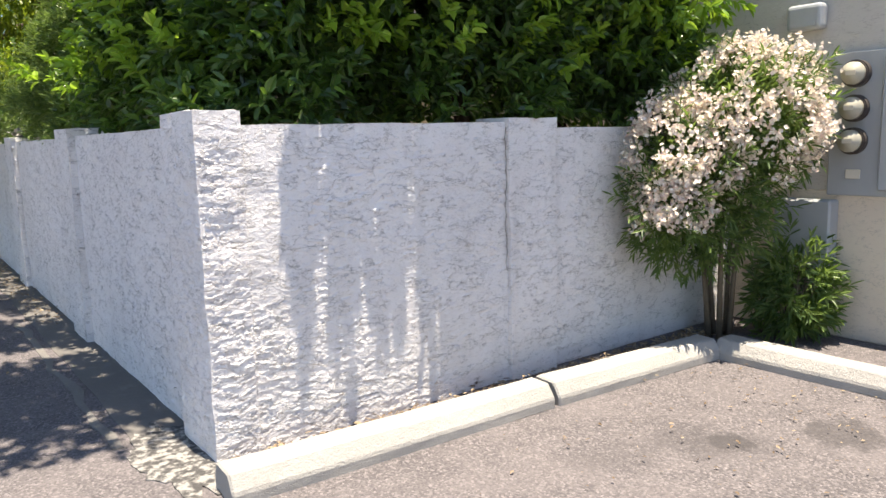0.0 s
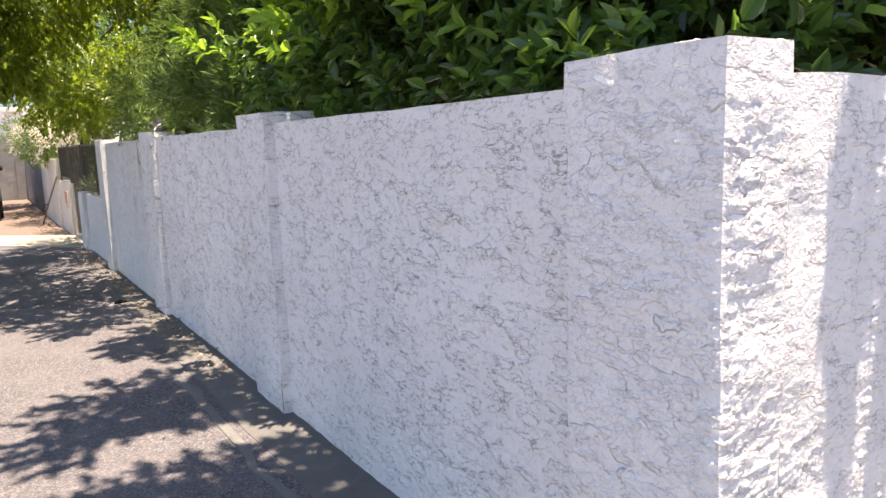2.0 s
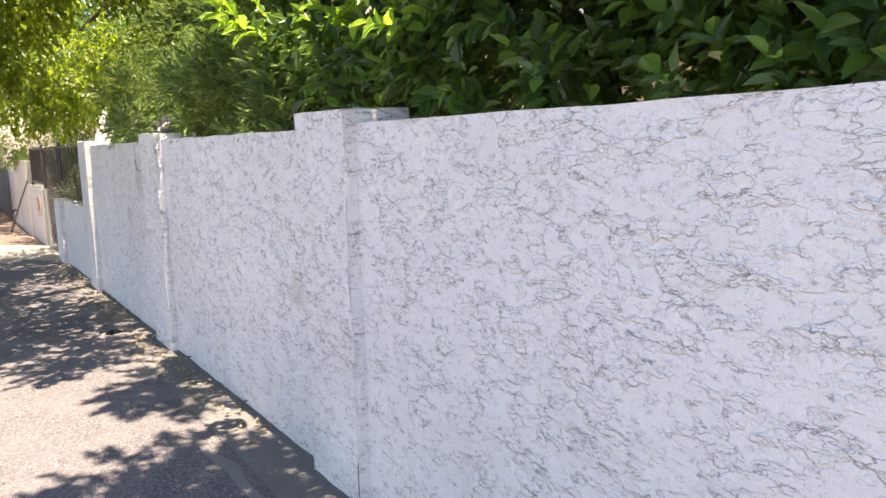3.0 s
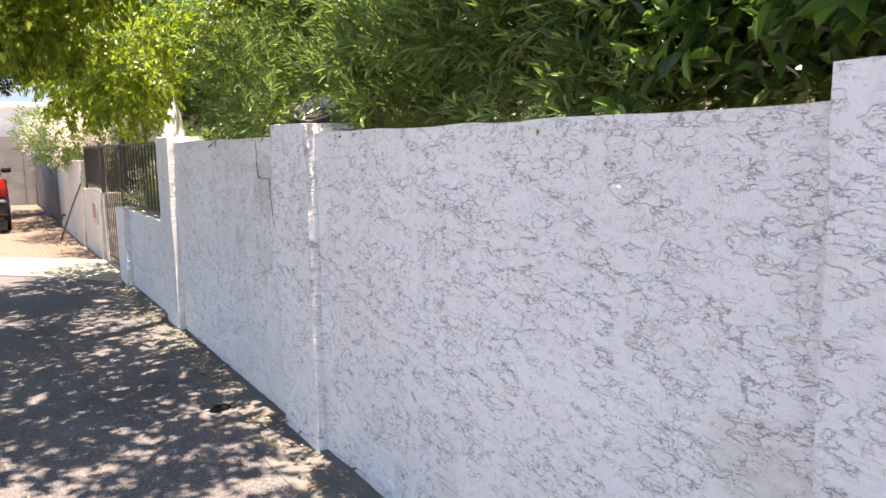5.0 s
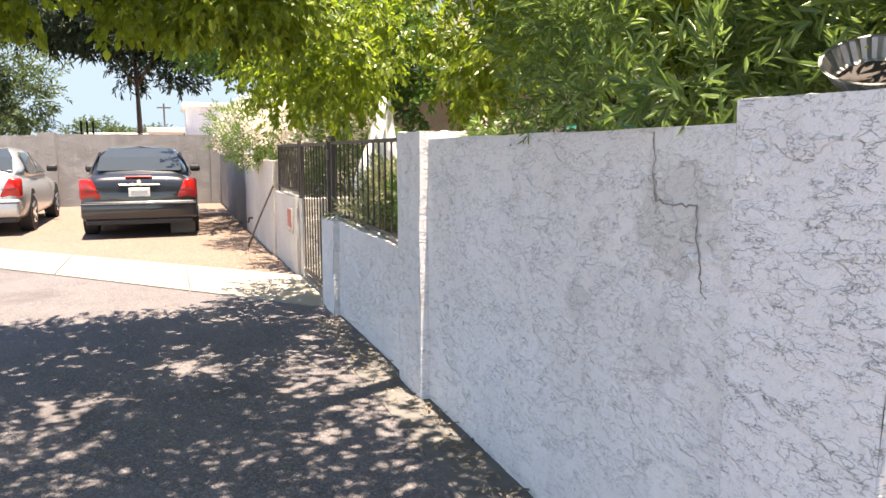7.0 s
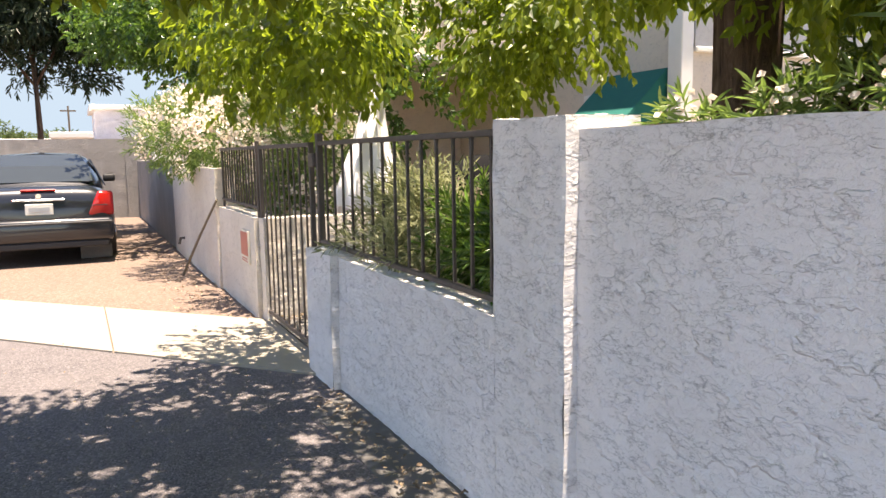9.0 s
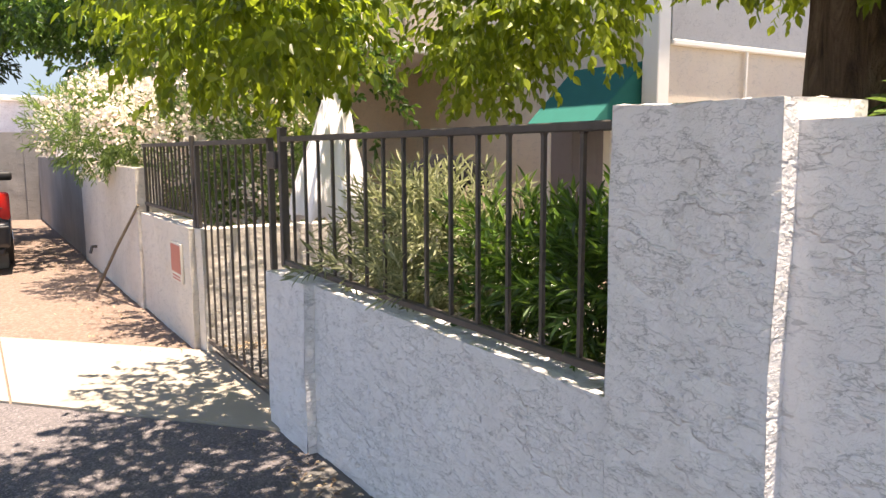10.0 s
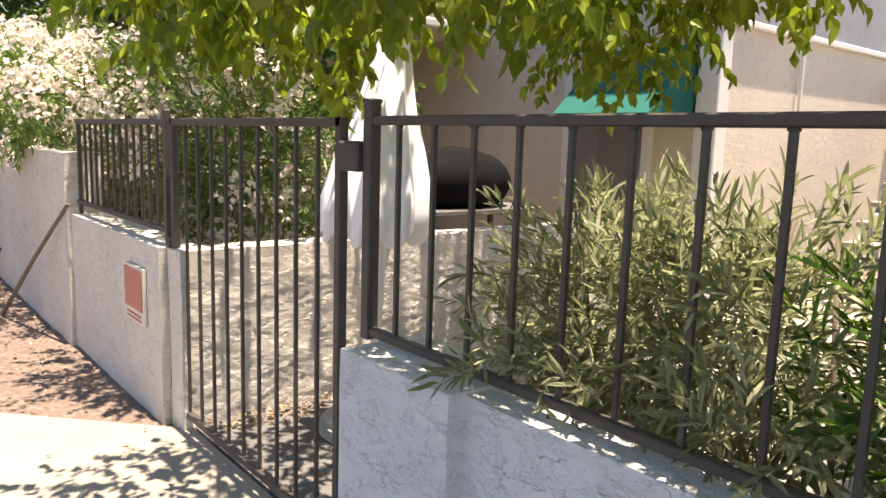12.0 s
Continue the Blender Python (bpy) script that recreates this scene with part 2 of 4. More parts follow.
def mat_plain(name, c, rough=0.5, metal=0.0, vary=0.15, scale=18, bump=0.1, spec=0.4):
    m = Mat(name, rough, metal, spec)
    n = m.noise(scale, 5, 0.6)
    m.color(m.mix(n, tuple(v * (1 - vary) for v in c), tuple(min(1, v * (1 + vary)) for v in c)))
    if bump:
        m.bump(m.noise(scale * 4, 4, 0.6), bump, 0.004)
    return m.m


def mat_bark():
    m = Mat("furrowed_brown_bark", 0.92, spec=0.2)
    n = m.noise(16, 6, 0.7, (1, 1, 0.22), 0.8)
    m.color(m.ramp(n, [(0.3, (0.035, 0.022, 0.016)), (0.5, (0.11, 0.072, 0.05)), (0.7, (0.20, 0.145, 0.105))]))
    m.bump(m.math("ADD", n, m.math("MULTIPLY", m.noise(70, 4, 0.7), 0.3)), 0.9, 0.03)
    return m.m


BARK = mat_bark()
TWIG = mat_plain("grey_brown_twig", (0.15, 0.12, 0.085), 0.85, 0, 0.4, 30, 0.3)
IRON = mat_plain("weathered_brown_iron", (0.085, 0.072, 0.066), 0.55, 0.3, 0.35, 25, 0.2)
AWNING = mat_plain("green_canvas", (0.005, 0.115, 0.092), 0.9, 0, 0.12, 8, 0.25)
CLOTH = mat_plain("white_umbrella_cloth", (0.86, 0.84, 0.87), 0.85, 0, 0.05, 6, 0.2)
BLACK = mat_plain("black_vinyl_cover", (0.009, 0.009, 0.010), 0.9, 0, 0.3, 10, 0.3, 0.08)
DOOR = mat_plain("grey_mauve_door_paint", (0.20, 0.18, 0.19), 0.6, 0, 0.1, 10, 0.1)
TRIM = mat_plain("off_white_trim_paint", (0.70, 0.67, 0.62), 0.6, 0, 0.06, 10, 0.1)
METAL_BOX = mat_plain("grey_enamel_box", (0.36, 0.38, 0.40), 0.5, 0.1, 0.1, 9, 0.1)
METER_FACE = mat_plain("dusty_meter_dial", (0.42, 0.40, 0.33), 0.3, 0, 0.2, 14, 0.0)
SIGN_RED = mat_plain("faded_red_sign", (0.45, 0.16, 0.125), 0.5, 0, 0.15, 12, 0.05)
SIGN_WHITE = mat_plain("faded_white_sign", (0.62, 0.58, 0.50), 0.5, 0, 0.1, 12, 0.05)
TIN = mat_plain("galvanised_tin", (0.27, 0.26, 0.25), 0.42, 0.8, 0.15, 30, 0.1)
CHROME = mat_plain("chrome", (0.75, 0.75, 0.76), 0.12, 1.0, 0.03, 10, 0.0)


# ---- building helpers ----
def link_mesh(name, verts, faces, mat, parent=None, label="", smooth=False):
    me = bpy.data.meshes.new(name)
    me.from_pydata(verts if isinstance(verts, list) else verts.tolist(), [], faces if isinstance(faces, list) else faces.tolist())
    me.materials.append(mat)
    if smooth:
        me.shade_smooth()
    ob = new(name, me)
    ob.parent = parent
    if label:
        ob["label"] = label
    return ob


def part(name, bm, mat, parent=None, label="", smooth=False):
    me = bpy.data.meshes.new(name)
    bm.normal_update()
    bm.to_mesh(me)
    bm.free()
    me.materials.append(mat)
    if smooth:
        me.shade_smooth()
    ob = new(name, me)
    ob.parent = parent
    if label:
        ob["label"] = label
    return ob


def thing(name, label, category, group="", kind="", at=(0, 0, 0)):
    ob = new(name)
    ob.location = at
    ob.empty_display_size = 0.1
    return tagged(ob, label, category, group, kind)


def box(x0, y0, z0, x1, y1, z1, bevel=0.0, bm=None, seg=1):
    own = bm if bm is not None else bmesh.new()
    r = bmesh.ops.create_cube(own, size=1.0, matrix=Matrix.Translation(((x0 + x1) / 2, (y0 + y1) / 2, (z0 + z1) / 2)) @ Matrix.Diagonal((abs(x1 - x0), abs(y1 - y0), abs(z1 - z0), 1)))
    if bevel:
        edges = list({e for v in r["verts"] for e in v.link_edges})
        bmesh.ops.bevel(own, geom=edges, offset=bevel, segments=seg, affect="EDGES", profile=0.5)
    return own


def tube(path, radii, sides=8, bm=None):
    """A tapered tube along a line of points."""
    own = bm if bm is not None else bmesh.new()
    rings = []
    pts = [Vector(p) for p in path]
    for i, p in enumerate(pts):
        d = (pts[min(i + 1, len(pts) - 1)] - pts[max(i - 1, 0)]).normalized()
        q = d.to_track_quat("Z", "Y")
        r = radii[i] if isinstance(radii, (list, tuple)) else radii
        rings.append([own.verts.new(p + q @ Vector((r * math.cos(a), r * math.sin(a), 0))) for a in [2 * math.pi * k / sides for k in range(sides)]])
    for a, b in zip(rings, rings[1:]):
        for k in range(sides):
            own.faces.new((a[k], a[(k + 1) % sides], b[(k + 1) % sides], b[k]))
    own.faces.new(rings[0][::-1])
    own.faces.new(rings[-1])
    return own


def disc(center, axis, r, depth, bm=None, seg=24, bevel=0.0):
    own = bm if bm is not None else bmesh.new()
    q = Vector(axis).to_track_quat("Z", "Y").to_matrix().to_4x4()
    r0 = bmesh.ops.create_cone(own, cap_ends=True, segments=seg, radius1=r, radius2=r, depth=depth, matrix=Matrix.Translation(center) @ q)
    if bevel:
        edges = [e for e in {e for v in r0["verts"] for e in v.link_edges} if len(e.link_faces) == 2 and any(len(f.verts) > 4 for f in e.link_faces)]
        bmesh.ops.bevel(own, geom=edges, offset=bevel, segments=2, affect="EDGES")
    return own


def value_noise(p, seed=0):
    """Smooth noise in -1..1 at an N x 3 array of points."""
    i = np.floor(p).astype(np.int64)
    f = p - i
    f = f * f * (3 - 2 * f)
    out = np.zeros(len(p))
    for dx in (0, 1):
        for dy in (0, 1):
            for dz in (0, 1):
                h = (i[:, 0] + dx) * 374761393 + (i[:, 1] + dy) * 668265263 + (i[:, 2] + dz) * 2147483647 + seed * 974711
                h = (h ^ (h >> 13)) * 1274126177
                h = ((h ^ (h >> 16)) & 0xFFFF) / 32767.5 - 1
                w = (f[:, 0] if dx else 1 - f[:, 0]) * (f[:, 1] if dy else 1 - f[:, 1]) * (f[:, 2] if dz else 1 - f[:, 2])
                out += h * w
    return out


def trowel(p, depth, grain=1.0):
    """Height of trowelled stucco: flat scabs one over another that end in torn lips, lying along the wall."""
    warp = np.stack([value_noise(p * 14, 5), value_noise(p * 14, 6), value_noise(p * 14, 8)], 1) * 0.018
    warp += np.stack([value_noise(p * 45, 25), value_noise(p * 45, 26), value_noise(p * 45, 28)], 1) * 0.005
    area = np.clip(0.75 + 0.6 * value_noise(p * 2.3, 4), 0.2, 1)
    out = np.zeros(len(p))
    for k, (size, part_of) in enumerate((((9, 9, 30), 0.55), ((17, 17, 46), 0.45))):
        q = (p + warp) * np.array(size) * grain + 3.7 * k
        n = value_noise(q, 1 + 20 * k) + 0.4 * value_noise(q * 2.3, 2 + 20 * k)
        flat = 1 / (1 + np.exp(-np.clip(n / 0.02, -40, 40)))
        lip = np.exp(-((n - 0.05) / 0.045) ** 2)
        out += part_of * (0.55 * flat + 0.6 * lip + 0.06 * n)
    return depth * area * out


def stucco_box(name, x0, y0, z0, x1, y1, z1, mat, parent, depth=0.008, fine=0.0125, faces="xyz", label="", grain=1.0):
    """A block of wall: each face named is a fine trowelled skin, the rest plain. Faces: x y X Y Z, small letter for the low side."""
    lo, hi = np.array([x0, y0, z0], float), np.array([x1, y1, z1], float)
    vs, fs, count = [], [], 0
    for ax in range(3):
        for side in (0, 1):
            key = "xyz"[ax] if side == 0 else "XYZ"[ax]
            if key == "z":
                continue
            u, v = [a for a in range(3) if a != ax]
            step = fine if key in faces else 0.25
            nu = max(2, int(round((hi[u] - lo[u]) / step)) + 1)
            nv = max(2, int(round((hi[v] - lo[v]) / step)) + 1)
            gu, gv = np.meshgrid(np.linspace(lo[u], hi[u], nu), np.linspace(lo[v], hi[v], nv), indexing="ij")
            p = np.zeros((nu * nv, 3))
            p[:, u], p[:, v] = gu.ravel(), gv.ravel()
            p[:, ax] = hi[ax] if side else lo[ax]
            near = np.minimum(np.minimum(p[:, u] - lo[u], hi[u] - p[:, u]), np.minimum(p[:, v] - lo[v], hi[v] - p[:, v]))
            if key in faces:
                p[:, ax] += (1 if side else -1) * trowel(p, depth, grain) * np.clip(near / 0.015, 0, 1) * (np.clip((hi[2] - p[:, 2]) / 0.22, 0.06, 1) if ax < 2 else 1)
            idx = np.arange(nu * nv).reshape(nu, nv) + count
            q = np.stack([idx[:-1, :-1].ravel(), idx[1:, :-1].ravel(), idx[1:, 1:].ravel(), idx[:-1, 1:].ravel()], 1)
            flip = (side == 1) == (ax == 1)
            fs.append(q[:, ::-1] if flip else q)
            vs.append(p)
            count += len(p)
    p = np.concatenate(vs)
    sway = np.stack([value_noise(p * 7 + 3, 11), value_noise(p * 7, 12), value_noise(p * 5, 13)], 1) * 0.005
    sway += np.stack([value_noise(p * 1.1, 14), value_noise(p * 1.1, 15), 0 * p[:, 0]], 1) * 0.006
    sway[p[:, 2] < z0 + 0.001] = 0
    ob = link_mesh(name, p + sway, np.concatenate(fs), mat, parent, label, True)
    return ob


# ---- foliage helpers ----
def unit(a):
    return a / np.maximum(np.linalg.norm(a, axis=1, keepdims=True), 1e-9)


def leaf_mesh(name, base, d, up, length, width, mat, parent, fold=0.25, curl=0.15, label="", shape=0.5):
    """Leaves of two folded blades each; shape says where they are widest."""
    n = len(base)
    side = unit(np.cross(d, up))
    nor = np.cross(side, d)
    L, W = length[:, None], width[:, None]
    p0 = base
    p3 = base + d * L - nor * L * curl
    rows = []
    for at, half in ((shape - 0.27, 0.34), (shape, 0.5), (shape + 0.27, 0.33)):
        mid = base + d * L * at - nor * L * curl * at * at
        rows.append((mid + side * W * half + nor * W * fold, mid - side * W * half + nor * W * fold))
    (r1, l1), (r2, l2), (r3, l3) = rows
    v = np.stack([p0, r1, r2, r3, p3, l3, l2, l1], 1).reshape(-1, 3)
    k = np.arange(n)[:, None] * 8
    f = np.concatenate([k + np.array([[0, 1, 2, 3, 4]]), k + np.array([[0, 4, 5, 6, 7]])])
    return link_mesh(name, v, f, mat, parent, label)


def sprigs(P, D, n, stem, L, W, spread=0.9, droop=0.25, seed=0):
    """Leaf bases, ways, tops, lengths and widths of sprigs with n leaves each."""
    g = np.random.default_rng(seed)
    m = len(P)
    a = unit(np.cross(D, g.normal(size=(m, 3))))
    b = np.cross(D, a)
    out = [[], [], [], [], []]
    for k in range(n):
        s = (k + 0.5) / n
        ang = k * 2.4 + g.uniform(0, 0.9, m)
        perp = a * np.cos(ang)[:, None] + b * np.sin(ang)[:, None]
        sp = spread * (1.15 - 0.75 * s) * g.uniform(0.7, 1.2, m)
        d = unit(D * np.cos(sp)[:, None] + perp * np.sin(sp)[:, None] + g.normal(size=(m, 3)) * 0.16 + np.array([0, 0, -droop]))
        up = unit(D * 0.7 - perp * 0.3 + np.array([0, 0, 0.7]) + g.normal(size=(m, 3)) * 0.2)
        scale = g.uniform(0.65, 1.15, m)
        for o, val in zip(out, (P + D * stem * s, d, up, L * scale, W * scale * g.uniform(0.85, 1.1, m))):
            o.append(val)
    return [np.concatenate(o) for o in out]


def in_blobs(blobs, count, shell=0.55, seed=0, gap=0.0):
    """Points and outward ways spread over the outer part of several ellipsoids (x, y, z, rx, ry, rz), with gaps."""
    g = np.random.default_rng(seed)
    area = np.array([(b[3] * b[4] + b[3] * b[5] + b[4] * b[5]) for b in blobs])
    P, D = [], []
    for b, c in zip(blobs, (count * area / area.sum()).astype(int)):
        u = unit(g.normal(size=(c, 3)))
        r = g.uniform(shell, 1.0, c) ** 0.7
        bump = 1 + 0.22 * value_noise(u * 2.5 + np.array(b[:3]), seed)
        p = np.array(b[:3]) + u * np.array(b[3:]) * (r * bump)[:, None]
        P.append(p)
        D.append(unit(u / np.array(b[3:]) + g.normal(size=(c, 3)) * 0.35 / np.mean(b[3:]) + np.array([0, 0, 0.25 / np.mean(b[3:])])))
    P, D = np.concatenate(P), np.concatenate(D)
    if gap:
        keep = value_noise(P * 1.6, seed + 40) + 0.5 * value_noise(P * 4.0, seed + 41) > gap
        P, D = P[keep], D[keep]
    return P, D

# ---- ground ----
def sheet(name, outline, z0, z1, mat, parent=None, label=""):
    bm = bmesh.new()
    low = [bm.verts.new((x, y, z0)) for x, y in outline]
    top = [bm.verts.new((x, y, z1)) for x, y in outline]
    n = len(outline)
    bm.faces.new(top)
    for k in range(n):
        bm.faces.new((low[k], low[(k + 1) % n], top[(k + 1) % n], top[k]))
    bmesh.ops.recalc_face_normals(bm, faces=bm.faces)
    return part(name, bm, mat, parent, label)


tagged(sheet("ground", [(-400, -400), (400, -400), (400, 400), (-400, 400)], -0.4, -0.008, DIRT), "pinkish tan packed dirt with fine gravel", "ground", kind="structure")
road = tagged(sheet("road", [(-14, -14), (5.1, -14), (5.1, 3.1), (1.15, 3.1), (1.15, 13.62), (0.3, 14.57), (-14, 30.3)], -0.3, 0.0, ASPHALT), "sun-bleached grey asphalt alley and parking area", "road", kind="structure")
apron = thing("pavement", "pale concrete drive apron crossing the alley mouth", "pavement", kind="structure")
cuts = [1.15, -0.1, -1.5, -3.0, -4.6, -6.3, -8.2]
for a, b in zip(cuts, cuts[1:]):
    near = lambda x: 14.9 - 1.1 * x
    far = lambda x: 16.65 - 1.05 * x
    g = 0.006
    sheet("slab", [(a - g, near(a - g) + 0.01), (a - g + 0.0, far(a - g)), (b + g, far(b + g)), (b + g, near(b + g) + 0.01)][::-1], -0.2, 0.012, CONCRETE, apron)
# this slab uses the dark grey in place of the shade that lies on it
sheet("slab", [(1.16, 13.95), (3.2, 13.95), (3.2, 15.47), (1.16, 15.47)], -0.2, 0.014, GUTTER, apron, "grey concrete inside the gate, dark to stand for tree shade")
edge = [(0.80 + 0.035 * noise.noise((0, k * 0.9, 2)), 3.55 + k * 0.4) for k in range(25)]
tagged(sheet("gutter", [(1.14, 3.3)] + [(1.14, 13.4)] + edge[::-1], -0.1, 0.004, GUTTER), "dirty cracked concrete strip along the wall foot", "gutter", kind="structure")

patch = []
for k in range(72):
    a = 2 * math.pi * k / 72
    r = 1 + 0.55 * noise.noise((2.2 * math.cos(a), 2.2 * math.sin(a), 4)) + 0.16 * noise.noise((6 * math.cos(a), 6 * math.sin(a), 1)) + 0.22 * noise.noise((23 * math.cos(a), 17 * math.sin(a), 7))
    patch.append((min(1.12, 0.95 + 0.20 * r * math.cos(a)), 3.22 + 0.46 * r * math.sin(a)))
ribbon = [(0.70 + 0.05 * noise.noise((k * 0.7, 3, 0)), 3.5 + 0.2 * k) for k in range(17)]
tagged(sheet("gutter_edge", ribbon + [(x + 0.045 + 0.03 * noise.noise((y * 2.3, 9, 0)), y) for x, y in ribbon[::-1]], -0.1, 0.006, GUTTER_EDGE), "broken pale edge of the concrete gutter strip", "gutter", kind="structure")
tagged(sheet("pavement_patch", patch, -0.1, 0.0065, PATCH), "broken pale concrete patch with painted sun dapples at the wall corner", "concrete patch", kind="structure")

# ---- stucco garden wall along the alley ----
wall = thing("wall_street", "white trowelled stucco garden wall with raised pilasters", "wall", kind="structure")
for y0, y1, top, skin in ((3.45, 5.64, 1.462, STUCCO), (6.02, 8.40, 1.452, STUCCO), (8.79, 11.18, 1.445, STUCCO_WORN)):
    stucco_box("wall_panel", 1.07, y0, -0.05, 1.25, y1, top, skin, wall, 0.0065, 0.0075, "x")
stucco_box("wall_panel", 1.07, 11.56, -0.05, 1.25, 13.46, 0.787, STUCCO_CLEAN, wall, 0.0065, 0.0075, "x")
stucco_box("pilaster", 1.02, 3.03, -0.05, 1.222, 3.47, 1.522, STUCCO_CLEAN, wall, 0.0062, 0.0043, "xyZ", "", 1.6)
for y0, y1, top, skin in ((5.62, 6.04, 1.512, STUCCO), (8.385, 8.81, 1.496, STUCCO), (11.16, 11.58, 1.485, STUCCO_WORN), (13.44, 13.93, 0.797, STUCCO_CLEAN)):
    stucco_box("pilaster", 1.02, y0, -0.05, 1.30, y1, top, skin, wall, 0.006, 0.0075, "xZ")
front = thing("wall_front", "white trowelled stucco wall facing the parking area", "wall", kind="structure")
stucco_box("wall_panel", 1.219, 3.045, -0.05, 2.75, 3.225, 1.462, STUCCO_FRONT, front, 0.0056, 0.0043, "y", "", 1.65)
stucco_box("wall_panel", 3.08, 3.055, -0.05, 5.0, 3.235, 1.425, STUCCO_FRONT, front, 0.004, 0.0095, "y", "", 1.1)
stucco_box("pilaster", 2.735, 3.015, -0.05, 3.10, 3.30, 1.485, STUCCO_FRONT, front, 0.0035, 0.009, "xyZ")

# beyond the gate
wall2 = thing("wall_beyond", "cream stucco wall, low beside the gate and taller further on, its far end darkened for shade", "wall", kind="structure")
stucco_box("wall_panel", 1.06, 15.62, -0.05, 1.26, 17.32, 0.86, STUCCO_CREAM, wall2, 0.006, 0.02, "xyZ")
stucco_box("wall_panel", 1.03, 17.3, -0.05, 1.25, 21.0, 1.25, STUCCO_CREAM, wall2, 0.006, 0.03, "xyZ")
# far stretch takes the darker colour in place of its shade
stucco_box("wall_panel", 1.05, 21.0, -0.05, 1.25, 28.0, 1.30, WALL_FAR, wall2, 0.006, 0.05, "xZ")
stucco_box("inner_wall", 1.10, 15.45, -0.05, 4.4, 15.61, 0.86, STUCCO_CREAM, wall2, 0.008, 0.012, "yZ", "", 1.25)
farw = thing("wall_far", "weathered grey painted block wall at the end of the lot", "wall", kind="structure")
for x0, x1, top in ((-14, -8.3, 1.76), (-8.28, -3.05, 1.76), (-3.02, 1.4, 1.80)):
    stucco_box("wall_panel", x0, 28.0, -0.05, x1, 28.2, top, WALL_FAR, farw, 0.006, 0.06, "yZ")
for x in (-8.29, -3.03, 1.0):
    stucco_box("pilaster", x - 0.2, 27.93, -0.05, x + 0.2, 28.3, 1.84, WALL_FAR, farw, 0.006, 0.06, "yZ")

# ---- parking kerbs ----
def kerb(x0, y0, x1, y1, h=0.12, w=0.215):
    L = math.hypot(x1 - x0, y1 - y0)
    bm = bmesh.new()
    prof = [(-w / 2, 0), (-w / 2, h * 0.42), (-w / 2 + 0.05, h), (w / 2 - 0.03, h), (w / 2, h * 0.6), (w / 2, 0)]
    n = 12
    rings = []
    for k in range(n + 1):
        t = k / n
        rings.append([bm.verts.new((L * t, py + 0.004 * noise.noise((t * 9 + x0, py * 20, pz * 9)), pz + 0.006 * noise.noise((t * 7 + x0, py * 30, 3)))) for py, pz in prof])
    for a, b in zip(rings, rings[1:]):
        for k in range(len(prof) - 1):
            bm.faces.new((a[k], b[k], b[k + 1], a[k + 1]))
    bm.faces.new(rings[0])
    bm.faces.new(rings[-1][::-1])
    bmesh.ops.recalc_face_normals(bm, faces=bm.faces)
    bmesh.ops.bevel(bm, geom=[e for e in bm.edges if e.calc_face_angle(0) > 0.3], offset=0.009, segments=1, affect="EDGES")
    ob = part("kerb", bm, KERB, None)
    ob.matrix_world = Matrix.Translation((x0, y0, 0)) @ Matrix.Rotation(math.atan2(y1 - y0, x1 - x0), 4, "Z")
    return tagged(ob, "chipped pale concrete parking kerb beside the wall", "kerb", "parking kerbs")


kerb(0.93, 2.72, 2.62, 2.66)
kerb(2.65, 2.66, 3.98, 2.58)
kerb(4.06, 2.52, 4.07, 0.9)
kerb(4.07, 0.87, 4.06, -0.8)

# ---- greenery ----
def limbs(parent, lines, mat=BARK):
    for path, r0, r1 in lines:
        n = len(path)
        part("limb", tube(path, [r0 + (r1 - r0) * k / (n - 1) for k in range(n)], 9), mat, parent, smooth=True)


def hedge_points(count, faces, seed):
    """Points over leaning faces (x0, y0, x1, y1, z0, z1, nx, ny, lean), pushed in and out; lean: metres that the face draws back per metre of height."""
    g = np.random.default_rng(seed)
    P, D = [], []
    area = np.array([math.hypot(f[2] - f[0], f[3] - f[1]) * (f[5] - f[4]) for f in faces])
    for f, c in zip(faces, (count * area / area.sum()).astype(int)):
        s = g.uniform(0, 1, c)
        p = np.stack([f[0] + (f[2] - f[0]) * s, f[1] + (f[3] - f[1]) * s, g.uniform(f[4], f[5], c)], 1)
        nrm = np.array([f[6], f[7], 0.0])
        wave = value_noise(p * 1.7, seed) * 0.18 + value_noise(p * 4.5, seed + 1) * 0.14
        depth = g.uniform(0, 1, c) ** 2 * 0.9
        p = p + nrm * (wave - depth - f[8] * (p[:, 2] - f[4]))[:, None]
        keep = value_noise(p * 3.3, seed + 2) + 0.5 * value_noise(p * 7.5, seed + 3) > np.where(depth < 0.3, 0.02, -0.45)
        P.append(p[keep])
        D.append(unit(nrm + g.normal(size=(c, 3)) * 0.5 + np.array([0, 0, 0.45]))[keep])
    return np.concatenate(P), np.concatenate(D)


# dense ficus behind the corner
ficus = thing("ficus_hedge", "dense dark green glossy ficus hedge behind the white wall", "hedge")
P, D = hedge_points(11500, [(1.27, 3.55, 1.27, 7.0, 1.46, 3.9, -1, 0, 0.24), (1.5, 3.28, 4.6, 3.28, 1.46, 3.9, 0, -1, 0.1)], 3)
P[:, 0] = np.where((P[:, 1] > 3.45) & (P[:, 2] < 1.85), np.maximum(P[:, 0], 1.30), P[:, 0])
over = [(0.72, 3.98, 4.6, 0.95, 1.05, 0.4), (0.75, 5.5, 4.7, 0.85, 0.65, 0.35), (0.95, 7.1, 4.5, 0.36, 0.5, 0.25)]
P2, D2 = in_blobs(over, 2050, 0.1, 4, -0.32)
